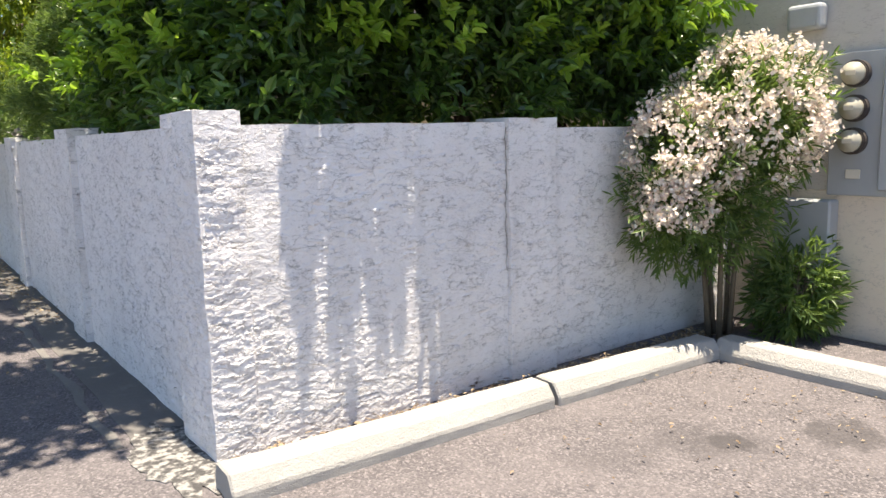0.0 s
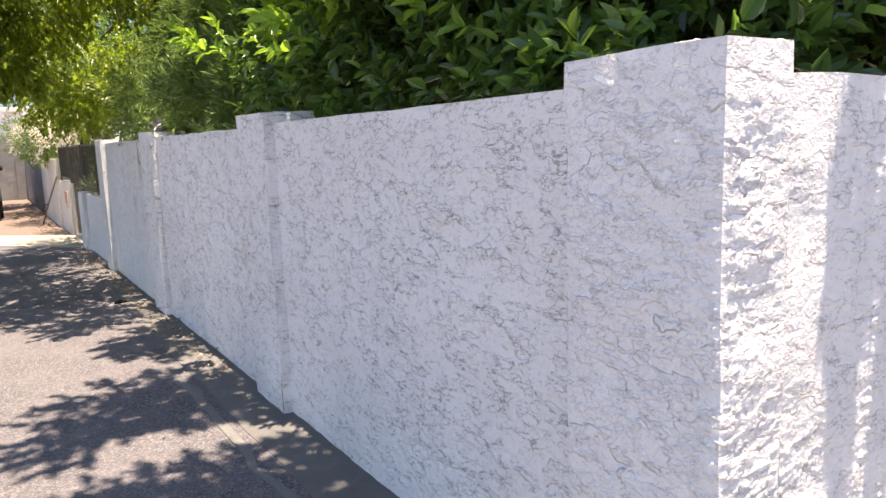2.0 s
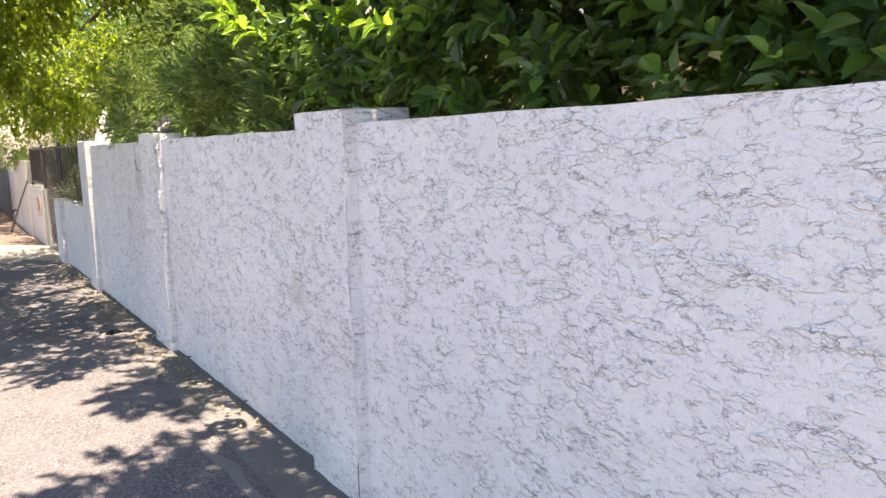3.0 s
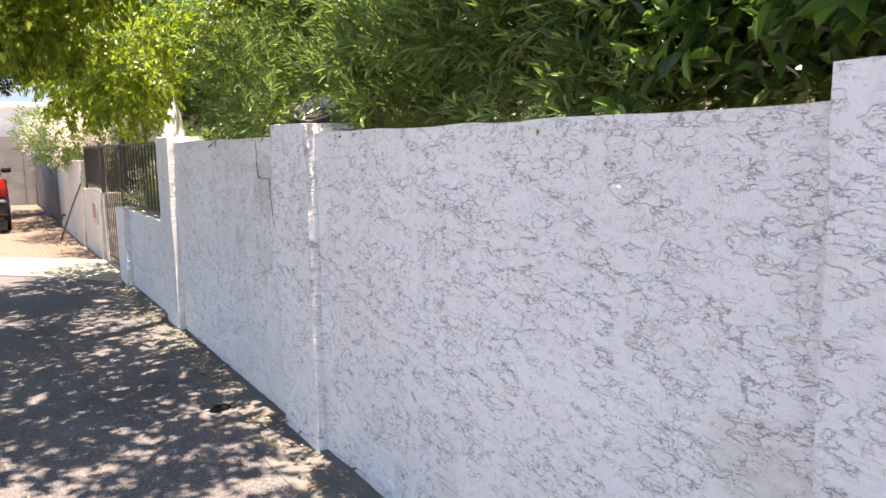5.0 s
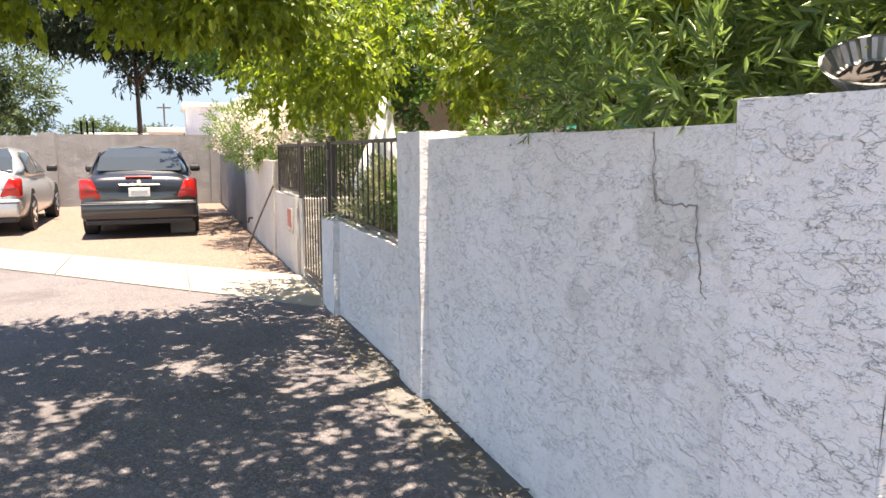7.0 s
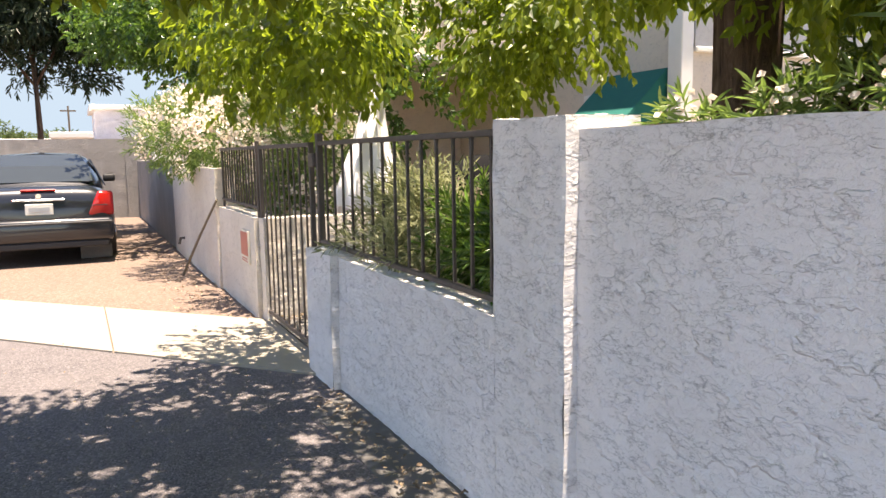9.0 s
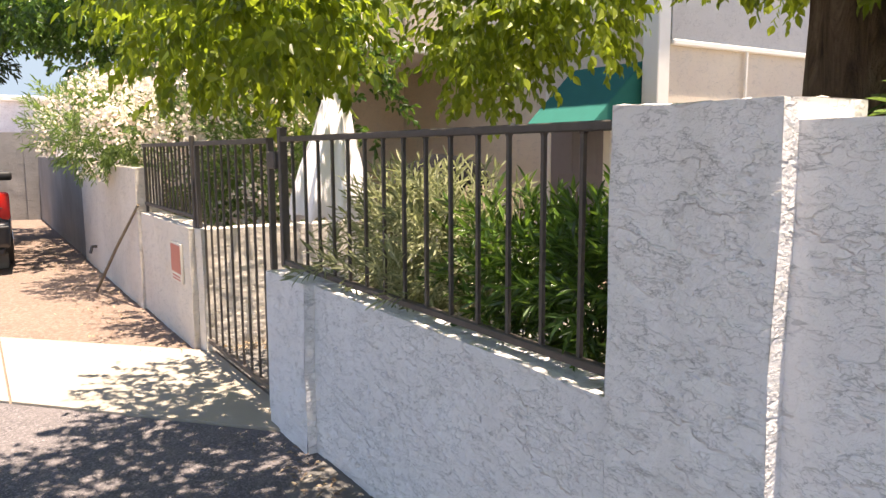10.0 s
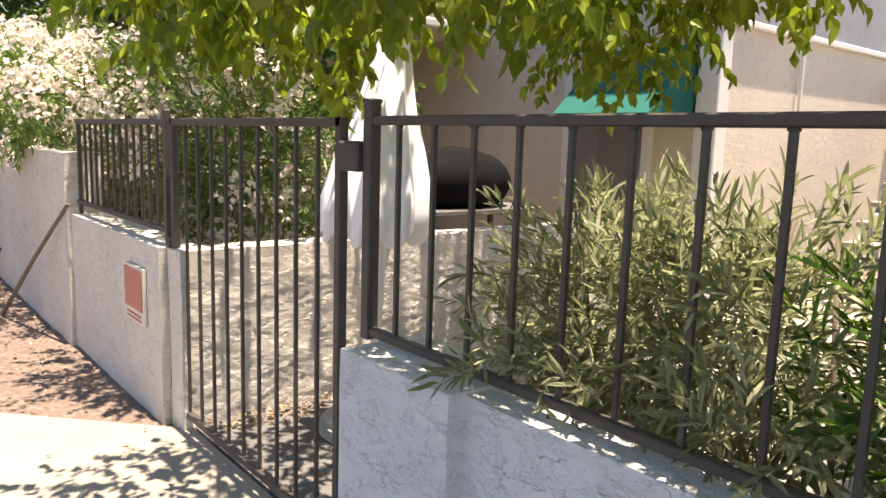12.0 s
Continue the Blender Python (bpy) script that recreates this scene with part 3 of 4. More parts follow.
P4, D4 = in_blobs([(1.90, 3.18, 2.75, 0.30, 0.22, 0.45), (2.5, 3.16, 2.8, 0.36, 0.27, 0.45), (3.15, 3.1, 2.8, 0.45, 0.46, 0.45), (3.75, 3.15, 2.8, 0.45, 0.46, 0.5), (2.7, 3.2, 3.5, 0.5, 0.5, 0.5), (4.3, 3.3, 1.85, 0.6, 0.25, 0.5)], 2800, 0.0, 8)
P3, D3 = in_blobs([(2.25, 3.3, 3.4, 0.42, 0.42, 0.5), (3.2, 3.2, 3.3, 0.85, 0.62, 0.6), (3.9, 3.5, 3.4, 0.8, 0.6, 0.9), (2.8, 4.7, 2.5, 1.1, 1.1, 1.2), (2.5, 6.3, 2.5, 0.8, 0.9, 1.2)], 3900, 0.2, 6)
P2, D2 = np.concatenate([P2, P3, P4]), np.concatenate([D2, D3, D4])
leaf_mesh("crown", *sprigs(np.concatenate([P, P2]), np.concatenate([D, D2]), 8, 0.16, 0.088, 0.047, 1.0, 0.2, 5), LEAF_FICUS, ficus, shape=0.45)
# tufts in a brighter leaf colour that stands for sun on the hedge face
P, D = hedge_points(760, [(1.10, 3.7, 1.10, 7.0, 1.6, 2.8, -1, 0, 0.2), (1.6, 3.08, 4.4, 3.08, 1.6, 2.8, 0, -1, 0.1)], 19)
P[:, 2] += np.where(P[:, 2] < 1.8, 0.15, 0.0)
Pn, Dn = in_blobs([(4.15, 2.98, 2.35, 0.50, 0.28, 0.26)], 90, 0.3, 21)
P, D = np.concatenate([P, Pn]), np.concatenate([D, Dn])
leaf_mesh("sunlit_tufts", *sprigs(P, unit(D + np.array([0, 0, 0.2])), 9, 0.15, 0.088, 0.052, 0.95, 0.2, 20), LEAF_SUNLIT, ficus, shape=0.45, label="bright yellow green leaf tufts, sunlight in their colour")
P, D = in_blobs([(1.53, 2.91, 2.3, 0.055, 0.06, 0.10), (1.75, 2.89, 2.3, 0.04, 0.09, 0.09), (1.63, 2.965, 2.3, 0.05, 0.02, 0.08), (1.96, 2.92, 2.35, 0.15, 0.045, 0.12), (2.42, 2.89, 2.4, 0.27, 0.11, 0.13)], 240, 0.0, 9)
leaf_mesh("overhang", *sprigs(P, D, 8, 0.045, 0.055, 0.028, 1.0, 0.2, 10), LEAF_FICUS, ficus, shape=0.45)
for x, y in ((1.9, 3.9), (3.0, 3.8), (1.9, 5.2), (4.0, 3.9), (1.8, 6.4)):
    limbs(ficus, [([(x, y, 0), (x + 0.05, y, 1.4), (x - 0.15, y + 0.1, 3.0), (x - 0.3, y - 0.1, 4.2)], 0.07, 0.02), ([(x + 0.05, y, 1.3), (x + 0.3, y + 0.3, 2.4), (x + 0.4, y + 0.4, 3.8)], 0.045, 0.015)])

# oleander row behind the middle of the wall
ole = thing("oleander_hedge", "tall green oleander hedge leaning over the white wall", "hedge")
P, D = hedge_points(11500, [(1.36, 6.7, 1.36, 9.7, 1.45, 3.3, -1, 0, 0.30)], 13)
P[:, 0] = np.where(P[:, 2] < 1.7, np.maximum(P[:, 0], 1.22), np.maximum(P[:, 0] - 0.12, 1.02))
Po, Do = in_blobs([(1.10, 8.28, 1.72, 0.07, 0.12, 0.16), (1.12, 8.2, 2.05, 0.08, 0.12, 0.1), (1.12, 9.1, 1.56, 0.10, 0.22, 0.10), (1.12, 9.55, 1.58, 0.10, 0.25, 0.11), (1.16, 10.0, 1.60, 0.10, 0.25, 0.12), (1.3, 10.1, 1.9, 0.25, 0.4, 0.3), (1.62, 10.5, 2.08, 0.25, 0.30, 0.30)], 420, 0.0, 113)
Pd, Dd = in_blobs([(2.3, 7.2, 2.0, 0.5, 0.9, 0.9), (2.3, 8.8, 2.0, 0.5, 0.9, 0.9)], 1300, 0.1, 114)
P, D = np.concatenate([P, Po, Pd]), np.concatenate([D, Do, Dd])
leaf_mesh("crown", *sprigs(P, D, 10, 0.13, 0.070, 0.0145, 0.8, -0.05, 15), LEAF_OLEANDER, ole, fold=0.2)
P, D = hedge_points(130, [(1.45, 9.7, 1.45, 11.15, 1.05, 1.44, -1, 0, 0.1)], 14)
P[:, 0] = np.maximum(P[:, 0], 1.28)
Pw, Dw = in_blobs([(1.33, 10.98, 1.46, 0.05, 0.12, 0.05), (1.36, 10.72, 1.46, 0.06, 0.12, 0.07), (1.42, 10.45, 1.47, 0.08, 0.14, 0.08)], 100, 0.1, 116)
Pv, Dv = in_blobs([(3.0, 11.62, 1.6, 0.36, 0.24, 0.45), (3.15, 11.3, 1.8, 0.4, 0.3, 0.6), (3.3, 10.7, 1.9, 0.4, 0.4, 0.6)], 640, 0.1, 118)
low = [np.concatenate(o) for o in zip(sprigs(P, D, 9, 0.12, 0.08, 0.017, 0.85, 0.1, 16), sprigs(Pw, Dw, 8, 0.05, 0.062, 0.013, 0.85, 0.0, 117), sprigs(Pv, Dv, 9, 0.12, 0.1, 0.022, 0.85, 0.0, 119))]
leaf_mesh("low_crown", *low, LEAF_OLEANDER, ole, fold=0.2)
limbs(ole, [([(3.05, 11.5, 0), (3.0, 11.55, 0.9), (3.1, 11.5, 2.1)], 0.03, 0.01)], TWIG)
P, D = hedge_points(46, [(1.22, 7.2, 1.22, 11.1, 1.55, 1.9, -1, 0, 0.3)], 17)
OLE_BLOOM = (P[P[:, 1] < 8.9], D[P[:, 1] < 8.9])
OLE_BLOOM = (np.concatenate([OLE_BLOOM[0], Pw[::10] + np.array([-0.03, 0, 0.02])]), np.concatenate([OLE_BLOOM[1], Dw[::10]]))
for k in range(9):
    y = 6.9 + 0.5 * k
    limbs(ole, [([(1.75, y, 0), (1.7, y + 0.05, 1.4), (1.55, y - 0.1 + 0.05 * (k % 3), 2.6 if y < 9.4 else 1.5)], 0.025, 0.008)], TWIG)


def blooms(P, D, name, parent, seed, per=9, size=0.024, spread=0.036):
    g = np.random.default_rng(seed)
    b = np.repeat(P, per, 0) + g.normal(size=(len(P) * per, 3)) * spread
    d = unit(np.repeat(D, per, 0) + g.normal(size=b.shape) * 0.8)
    base = np.concatenate([b] * 4)
    a = unit(np.cross(d, g.normal(size=d.shape)))
    c = np.cross(d, a)
    dirs = np.concatenate([unit(d * 0.45 + a), unit(d * 0.45 - a), unit(d * 0.45 + c), unit(d * 0.45 - c)])
    n = len(base)
    return leaf_mesh(name, base, dirs, np.concatenate([d] * 4), g.uniform(0.8, 1.2, n) * size, g.uniform(0.8, 1.2, n) * size, PETAL, parent, 0.1, 0.1, "clusters of pale pink flowers", 0.55)


blooms(*OLE_BLOOM, "blossom", ole, 18, 6, 0.0135)

# flowering oleander in the kerb corner
bush = thing("flowering_oleander", "oleander shrub covered in pale pink blossom in the kerb corner", "shrub")
B = [(4.22, 2.72, 1.15, 0.50, 0.36, 0.62), (4.40, 2.55, 1.48, 0.42, 0.36, 0.38), (3.92, 2.78, 0.95, 0.36, 0.24, 0.40)]
P, D = in_blobs(B, 1150, 0.25, 23)
leaf_mesh("crown", *sprigs(P, D, 10, 0.14, 0.085, 0.016, 0.85, 0.15, 25), LEAF_OLEANDER, bush, fold=0.2)
P, D = in_blobs([(4.36, 2.56, 1.47, 0.50, 0.45, 0.46), (3.95, 2.74, 1.2, 0.42, 0.30, 0.42), (3.80, 2.72, 0.92, 0.28, 0.20, 0.24)], 640, 0.88, 27)
blooms(P[P[:, 2] > 0.8], D[P[:, 2] > 0.8], "blossom", bush, 28, 20, 0.0160, 0.031)
for k in range(5):
    a = k * 1.3
    limbs(bush, [([(4.42 + 0.08 * math.cos(a), 2.78 + 0.06 * math.sin(a), 0), (4.35 + 0.12 * math.cos(a), 2.75 + 0.1 * math.sin(a), 0.6), (4.32 + 0.4 * math.cos(a), 2.72 + 0.3 * math.sin(a), 1.4)], 0.022, 0.008)], TWIG)
small = thing("small_oleander", "small leafy green oleander at the house wall foot", "shrub")
P, D = in_blobs([(4.76, 2.44, 0.32, 0.22, 0.22, 0.33)], 260, 0.3, 33)
leaf_mesh("crown", *sprigs(P, D, 9, 0.1, 0.10, 0.021, 0.8, 0.15, 35), LEAF_OLEANDER, small, fold=0.2)

for k in range(5):
    a = k * 1.25
    limbs(small, [([(4.76, 2.44, 0), (4.76 + 0.08 * math.cos(a), 2.44 + 0.08 * math.sin(a), 0.2), (4.76 + 0.16 * math.cos(a), 2.44 + 0.15 * math.sin(a), 0.45)], 0.009, 0.004)], TWIG)

# oleander behind the railing
rail_bush = thing("dusty_oleander", "dusty grey green oleander growing through the railing", "shrub")
P, D = in_blobs([(1.55, 13.35, 0.90, 0.26, 0.42, 0.34), (1.5, 12.98, 0.95, 0.26, 0.42, 0.33)], 760, 0.1, 43)
P[:, 0] = np.maximum(P[:, 0], 1.19)
Ps, Ds = in_blobs([(1.15, 13.25, 0.87, 0.06, 0.30, 0.05), (1.16, 12.75, 0.86, 0.05, 0.25, 0.04)], 40, 0.0, 46)
P, D = np.concatenate([P, Ps]), np.concatenate([D, Ds])
leaf_mesh("crown", *sprigs(P, D, 10, 0.15, 0.07, 0.0125, 0.8, 0.0, 45), LEAF_DRY, rail_bush, fold=0.2)
# right half of the bush, its shade put into a darker leaf colour
P, D = in_blobs([(1.5, 11.9, 1.0, 0.26, 0.36, 0.24), (1.5, 12.2, 0.92, 0.22, 0.36, 0.28), (1.46, 12.52, 0.92, 0.2, 0.3, 0.28), (1.75, 11.8, 0.9, 0.3, 0.35, 0.35)], 800, 0.1, 143)
P[:, 0] = np.maximum(P[:, 0], 1.24)
leaf_mesh("shaded_crown", *sprigs(P, D, 10, 0.12, 0.074, 0.0155, 0.85, 0.0, 144), LEAF_FICUS, rail_bush, fold=0.2, label="oleander leaves of the shaded half, in darker green")
for k in range(14):
    y = 11.75 + 0.14 * k
    limbs(rail_bush, [([(1.55, y, 0), (1.52 + 0.05 * math.sin(k * 2.1), y + 0.05, 0.7), (1.5 + 0.1 * math.sin(k), y + 0.12 * math.cos(k * 1.7), 1.25)], 0.012, 0.004)], TWIG)

# broad-leaved tree over the wall
tree = thing("shade_tree", "broad-leaved yellow green tree overhanging the alley", "tree")
limbs(tree, [
    ([(2.62, 11.95, -0.02), (2.60, 11.93, 1.0), (2.6, 11.92, 2.0), (2.5, 11.95, 3.0)], 0.175, 0.145),
    ([(2.5, 11.95, 2.9), (1.6, 11.3, 3.8), (0.2, 10.6, 4.3), (-1.4, 10.2, 4.5)], 0.12, 0.03),
    ([(2.5, 11.95, 2.9), (2.3, 12.9, 3.3), (1.9, 13.8, 3.3), (1.6, 14.4, 3.0)], 0.09, 0.015),
    ([(2.5, 11.95, 2.9), (3.2, 12.2, 4.0), (4.4, 12.4, 4.8)], 0.11, 0.03),
    ([(2.5, 11.95, 2.9), (2.5, 10.8, 4.0), (2.2, 9.0, 4.4)], 0.10, 0.03),
    ([(0.2, 10.6, 4.3), (-0.4, 11.8, 4.2), (-1.2, 13.2, 4.0)], 0.05, 0.015),
])
STREET = [(0.58, 8.35, 3.9, 0.42, 0.7, 0.3), (0.0, 9.6, 3.7, 1.15, 1.3, 0.65), (-1.5, 9.9, 4.0, 1.4, 1.45, 0.7), (-0.2, 11.2, 3.9, 1.2, 0.9, 0.6), (-0.8, 12.1, 3.8, 1.5, 1.4, 0.7), (-2.9, 11.4, 4.1, 1.2, 1.6, 0.7), (-0.9, 13.1, 3.0, 1.5, 0.6, 0.4), (-2.7, 13.0, 3.1, 1.4, 0.7, 0.45), (0.5, 12.9, 3.1, 0.9, 0.9, 0.5), (-1.7, 13.2, 2.42, 1.1, 0.4, 0.17), (-0.2, 13.1, 2.42, 0.6, 0.4, 0.17), (0.35, 12.6, 2.34, 0.45, 0.45, 0.2), (1.12, 12.0, 3.25, 0.34, 0.6, 0.22)]
YARD = [(3.25, 12.2, 4.0, 1.5, 1.3, 0.9), (3.4, 14.6, 3.3, 1.3, 1.1, 0.7), (2.6, 10.0, 3.7, 1.1, 1.0, 0.8), (1.05, 14.45, 2.2, 0.70, 0.70, 0.58), (2.72, 14.3, 2.2, 0.50, 0.5, 0.5), (1.95, 14.5, 2.70, 0.5, 0.5, 0.35), (1.15, 13.7, 2.02, 0.36, 0.36, 0.28), (3.0, 13.9, 2.35, 0.6, 0.5, 0.42),
        (0.65, 13.8, 3.2, 0.55, 0.6, 0.55), (1.95, 11.85, 3.6, 0.75, 0.7, 0.3), (1.6, 16.2, 2.6, 0.9, 0.9, 0.7), (4.0, 13.0, 2.7, 0.6, 0.7, 0.4), (0.85, 9.6, 3.3, 0.45, 1.3, 0.3), (2.0, 12.0, 2.45, 0.4, 0.35, 0.32), (2.35, 11.35, 2.25, 0.4, 0.3, 0.42), (2.15, 11.6, 2.4, 0.35, 0.3, 0.35), (2.1, 12.4, 2.35, 0.5, 0.35, 0.35), (2.7, 11.15, 2.35, 0.55, 0.4, 0.45), (1.7, 11.8, 3.3, 0.7, 0.5, 0.4), (3.0, 11.0, 2.9, 0.9, 0.7, 0.6), (3.3, 11.75, 2.15, 0.35, 0.3, 0.5), (3.2, 15.2, 2.35, 0.6, 0.4, 0.35)]
Pa, Da = in_blobs(STREET, 11000, 0.1, 53, -0.62)
Pb, Db = in_blobs(YARD, 6700, 0.15, 54, -0.42)
P, D = np.concatenate([Pa, Pb]), np.concatenate([Da, Db])
D[:, 2] -= 0.5
leaf_mesh("crown", *sprigs(P, unit(D), 8, 0.22, 0.075, 0.052, 1.0, 0.75, 55), LEAF_TREE, tree, fold=0.12, curl=0.2, shape=0.42)
limbs(tree, [([(2.62, 11.93, 0.9), (3.0, 11.5, 1.7), (3.5, 11.0, 2.6), (3.9, 10.6, 3.4)], 0.09, 0.04)])

# flowering oleander beyond the gate
far_bush = thing("flowering_oleander", "large oleander full of pale pink blossom leaning over the cream wall", "shrub")
B = [(1.0, 18.8, 1.62, 0.62, 1.05, 0.42), (1.9, 17.6, 1.35, 0.7, 1.3, 0.75), (1.75, 20.2, 1.75, 0.8, 1.1, 0.6), (2.0, 16.4, 1.2, 0.62, 0.55, 0.7)]
P, D = in_blobs(B, 2400, 0.3, 63)
leaf_mesh("crown", *sprigs(P, D, 9, 0.15, 0.085, 0.018, 0.85, 0.1, 65), LEAF_OLEANDER, far_bush, fold=0.2)
P, D = in_blobs([(1.1, 18.6, 1.66, 0.62, 1.1, 0.50), (1.75, 17.9, 1.6, 0.7, 1.2, 0.58), (1.7, 20.2, 1.8, 0.82, 1.15, 0.6), (1.9, 16.6, 1.2, 0.62, 0.7, 0.6)], 1000, 0.92, 67, -0.35)
blooms(P, D, "blossom", far_bush, 68, 12, 0.022, 0.045)
for k in range(8):
    y = 16.3 + 0.5 * k
    limbs(far_bush, [([(1.9, y, 0), (1.8, y + 0.05, 0.8), (1.5 + 0.1 * (k % 3), y + 0.1, 1.7)], 0.025, 0.008)], TWIG)


def far_tree(label, x, y, h, blobs, mat, n, leaf, wide, seed, trunk=0.14, name="tree"):
    ob = thing(name, label, "tree")
    limbs(ob, [([(x, y, -0.02), (x + 0.03, y, h * 0.5), (x, y, h)], trunk, trunk * 0.5)])
    for b in blobs[:4]:
        limbs(ob, [([(x, y, h * 0.75), ((x + b[0]) / 2, (y + b[1]) / 2, (h + b[2]) / 2), b[:3]], trunk * 0.4, trunk * 0.1)])
    P, D = in_blobs(blobs, n, 0.2, seed, -0.25)
    leaf_mesh("crown", *sprigs(P, D, 8, leaf * 2, leaf, wide, 1.0, 0.2, seed + 1), mat, ob)
    return ob


far_tree("tall dark pine with a bare trunk behind the far wall", -1.1, 34.0, 4.6, [(-1.3, 34, 6.0, 2.6, 2.2, 1.4), (-3.4, 34, 5.6, 2.0, 1.6, 1.0), (0.6, 34, 5.4, 1.6, 1.4, 1.0), (-1.1, 34, 4.2, 0.9, 0.8, 0.6), (0.3, 34, 4.0, 0.6, 0.5, 0.35), (-6.0, 34, 5.8, 2.2, 1.6, 0.9)], LEAF_PINE, 5200, 0.26, 0.065, 73, 0.11, "pine_tree")
far_tree("dusty green eucalyptus hanging over the far wall", -6.3, 31.0, 3.4, [(-6.2, 31, 3.9, 1.9, 1.5, 1.6), (-4.9, 31, 3.1, 0.9, 0.9, 1.1), (-7.8, 31, 3.4, 1.5, 1.4, 1.5), (-6.5, 31, 5.6, 2.0, 1.8, 1.2), (-4.0, 31, 2.9, 1.1, 1.0, 1.25), (-4.9, 31, 3.9, 1.3, 1.1, 0.9)], LEAF_FAR, 3700, 0.16, 0.05, 77)
far_tree("bright green ash tree behind the cream wall", 2.9, 22.0, 3.2, [(2.2, 21.6, 3.3, 1.5, 1.7, 1.1), (3.0, 19.6, 3.2, 1.4, 1.4, 1.1), (1.6, 23.5, 3.6, 1.3, 1.5, 1.1), (3.6, 22.5, 4.4, 1.8, 1.8, 1.1), (2.6, 18.0, 2.9, 0.9, 0.9, 0.8), (3.3, 17.9, 2.1, 0.9, 0.6, 0.7), (0.7, 21.2, 3.4, 0.9, 1.3, 0.5), (0.7, 24.2, 3.6, 0.9, 1.6, 0.6)], LEAF_FICUS, 5600, 0.10, 0.06, 81)
for x, y, s in ((-5.5, 70, 1.0), (-1.5, 78, 0.9), (2.5, 90, 1.0), (-12, 66, 1.4)):
    far_tree("small hazy green tree far beyond the wall", x, y, 2.2 * s, [(x, y, 2.6 * s, 2.0 * s, 1.6, 1.0 * s), (x + 1.4, y, 2.2 * s, 1.4 * s, 1.2, 0.7 * s)], LEAF_FAR, 420, 0.3, 0.13, int(90 + x), 0.15)

# ---- far buildings over the wall ----
def far_house(label, x0, x1, y, z1, mat, panes=2):
    ob = thing("house", label, "house")
    part("wall", box(x0, y, 0, x1, y + 5, z1), mat, ob)
    part("roof", box(x0 - 0.2, y - 0.2, z1, x1 + 0.2, y + 5.2, z1 + 0.25, 0.03), TRIM, ob)
    for k in range(panes):
        xx = x0 + (x1 - x0) * (0.3 + 0.4 * k)
        part("window", box(xx - 0.5, y - 0.03, z1 - 1.5, xx + 0.5, y + 0.02, z1 - 0.5, 0.01), BLACK, ob)
    return ob


far_house("white flat-roofed house beyond the far wall", -5.0, -1.2, 60, 2.3, TRIM)
far_house("pale flat-roofed house behind the trees", 0.75, 6.0, 48, 3.6, STUCCO, 0)
far_house("low white outbuilding beyond the wall", -0.9, 0.35, 44, 2.2, TRIM)
pole = thing("utility_pole", "thin far utility pole with a crossbar", "pole")
part("pole", tube([(-0.35, 55, 0), (-0.35, 55, 4.2)], 0.05, 6), TWIG, pole)
part("crossbar", box(-0.75, 54.96, 3.9, 0.05, 55.04, 3.98), TWIG, pole)
for k in range(3):
    tagged(part("chimney_pipe", tube([(-3.9 + 0.25 * k, 45, 0), (-3.9 + 0.25 * k, 45, 2.75)], 0.045, 8), BLACK), "thin dark vent pipe beyond the far wall", "pipe", "vent pipes")

# ---- railing on the low wall ----
def bar(x, y, z0, z1, w=0.0125):
    return box(x - w / 2, y - w / 2, z0, x + w / 2, y + w / 2, z1)


rail = thing("railing", "weathered brown iron railing on the low white wall", "railing")
part("top_rail", box(1.122, 11.5, 1.437, 1.158, 13.94, 1.463, 0.004), IRON, rail)
part("bottom_rail", box(1.125, 11.5, 0.812, 1.155, 13.945, 0.838, 0.004), IRON, rail)
for k in range(15):
    y = 11.636 + 0.1565 * k
    part("bar", bar(1.14, y, 0.836, 1.437), IRON, rail)
for k in range(15):
    y = 11.636 + 0.1565 * k
    part("collar", box(1.131, y - 0.009, 1.431, 1.149, y + 0.009, 1.438, 0.002), IRON, rail)
part("post", box(1.12, 13.943, 0.80, 1.16, 13.983, 1.505, 0.004), IRON, rail, "square end post")
part("post_cap", box(1.117, 13.940, 1.50, 1.163, 13.986, 1.512, 0.004), IRON, rail)

gate = thing("gate", "closed weathered brown iron bar gate", "gate")
GX = 1.13
part("gate_frame", box(GX - 0.016, 14.10, 1.43, GX + 0.016, 15.60, 1.46, 0.003), IRON, gate)
part("gate_frame", box(GX - 0.016, 14.10, 0.07, GX + 0.016, 15.60, 0.10, 0.003), IRON, gate)
for y in (14.115, 15.585):
    part("gate_frame", box(GX - 0.016, y - 0.016, 0.07, GX + 0.016, y + 0.016, 1.46, 0.003), IRON, gate)
for k in range(9):
    part("bar", bar(GX, 14.26 + 0.148 * k, 0.10, 1.432), IRON, gate)
for z in (0.22, 0.86):
    part("hinge", tube([(GX - 0.01, 15.625, z - 0.05), (GX - 0.01, 15.625, z + 0.05)], 0.017, 10), IRON, gate)
part("latch", box(GX - 0.03, 13.985, 1.30, GX + 0.03, 14.10, 1.39, 0.008), IRON, gate, "boxy iron latch")

rail2 = thing("railing", "weathered brown iron railing on the cream wall", "railing")
part("top_rail", box(1.10, 15.64, 1.43, 1.135, 17.32, 1.46, 0.003), IRON, rail2)
part("bottom_rail", box(1.10, 15.64, 0.925, 1.13, 17.32, 0.95, 0.003), IRON, rail2)
part("post", box(1.102, 15.63, 0.85, 1.134, 15.662, 1.50, 0.003), IRON, rail2)
part("post", box(1.107, 17.27, 0.85, 1.13, 17.293, 1.44, 0.003), IRON, rail2)
for k in range(12):
    part("bar", bar(1.118, 15.78 + 0.122 * k, 0.94, 1.432, 0.014), IRON, rail2)

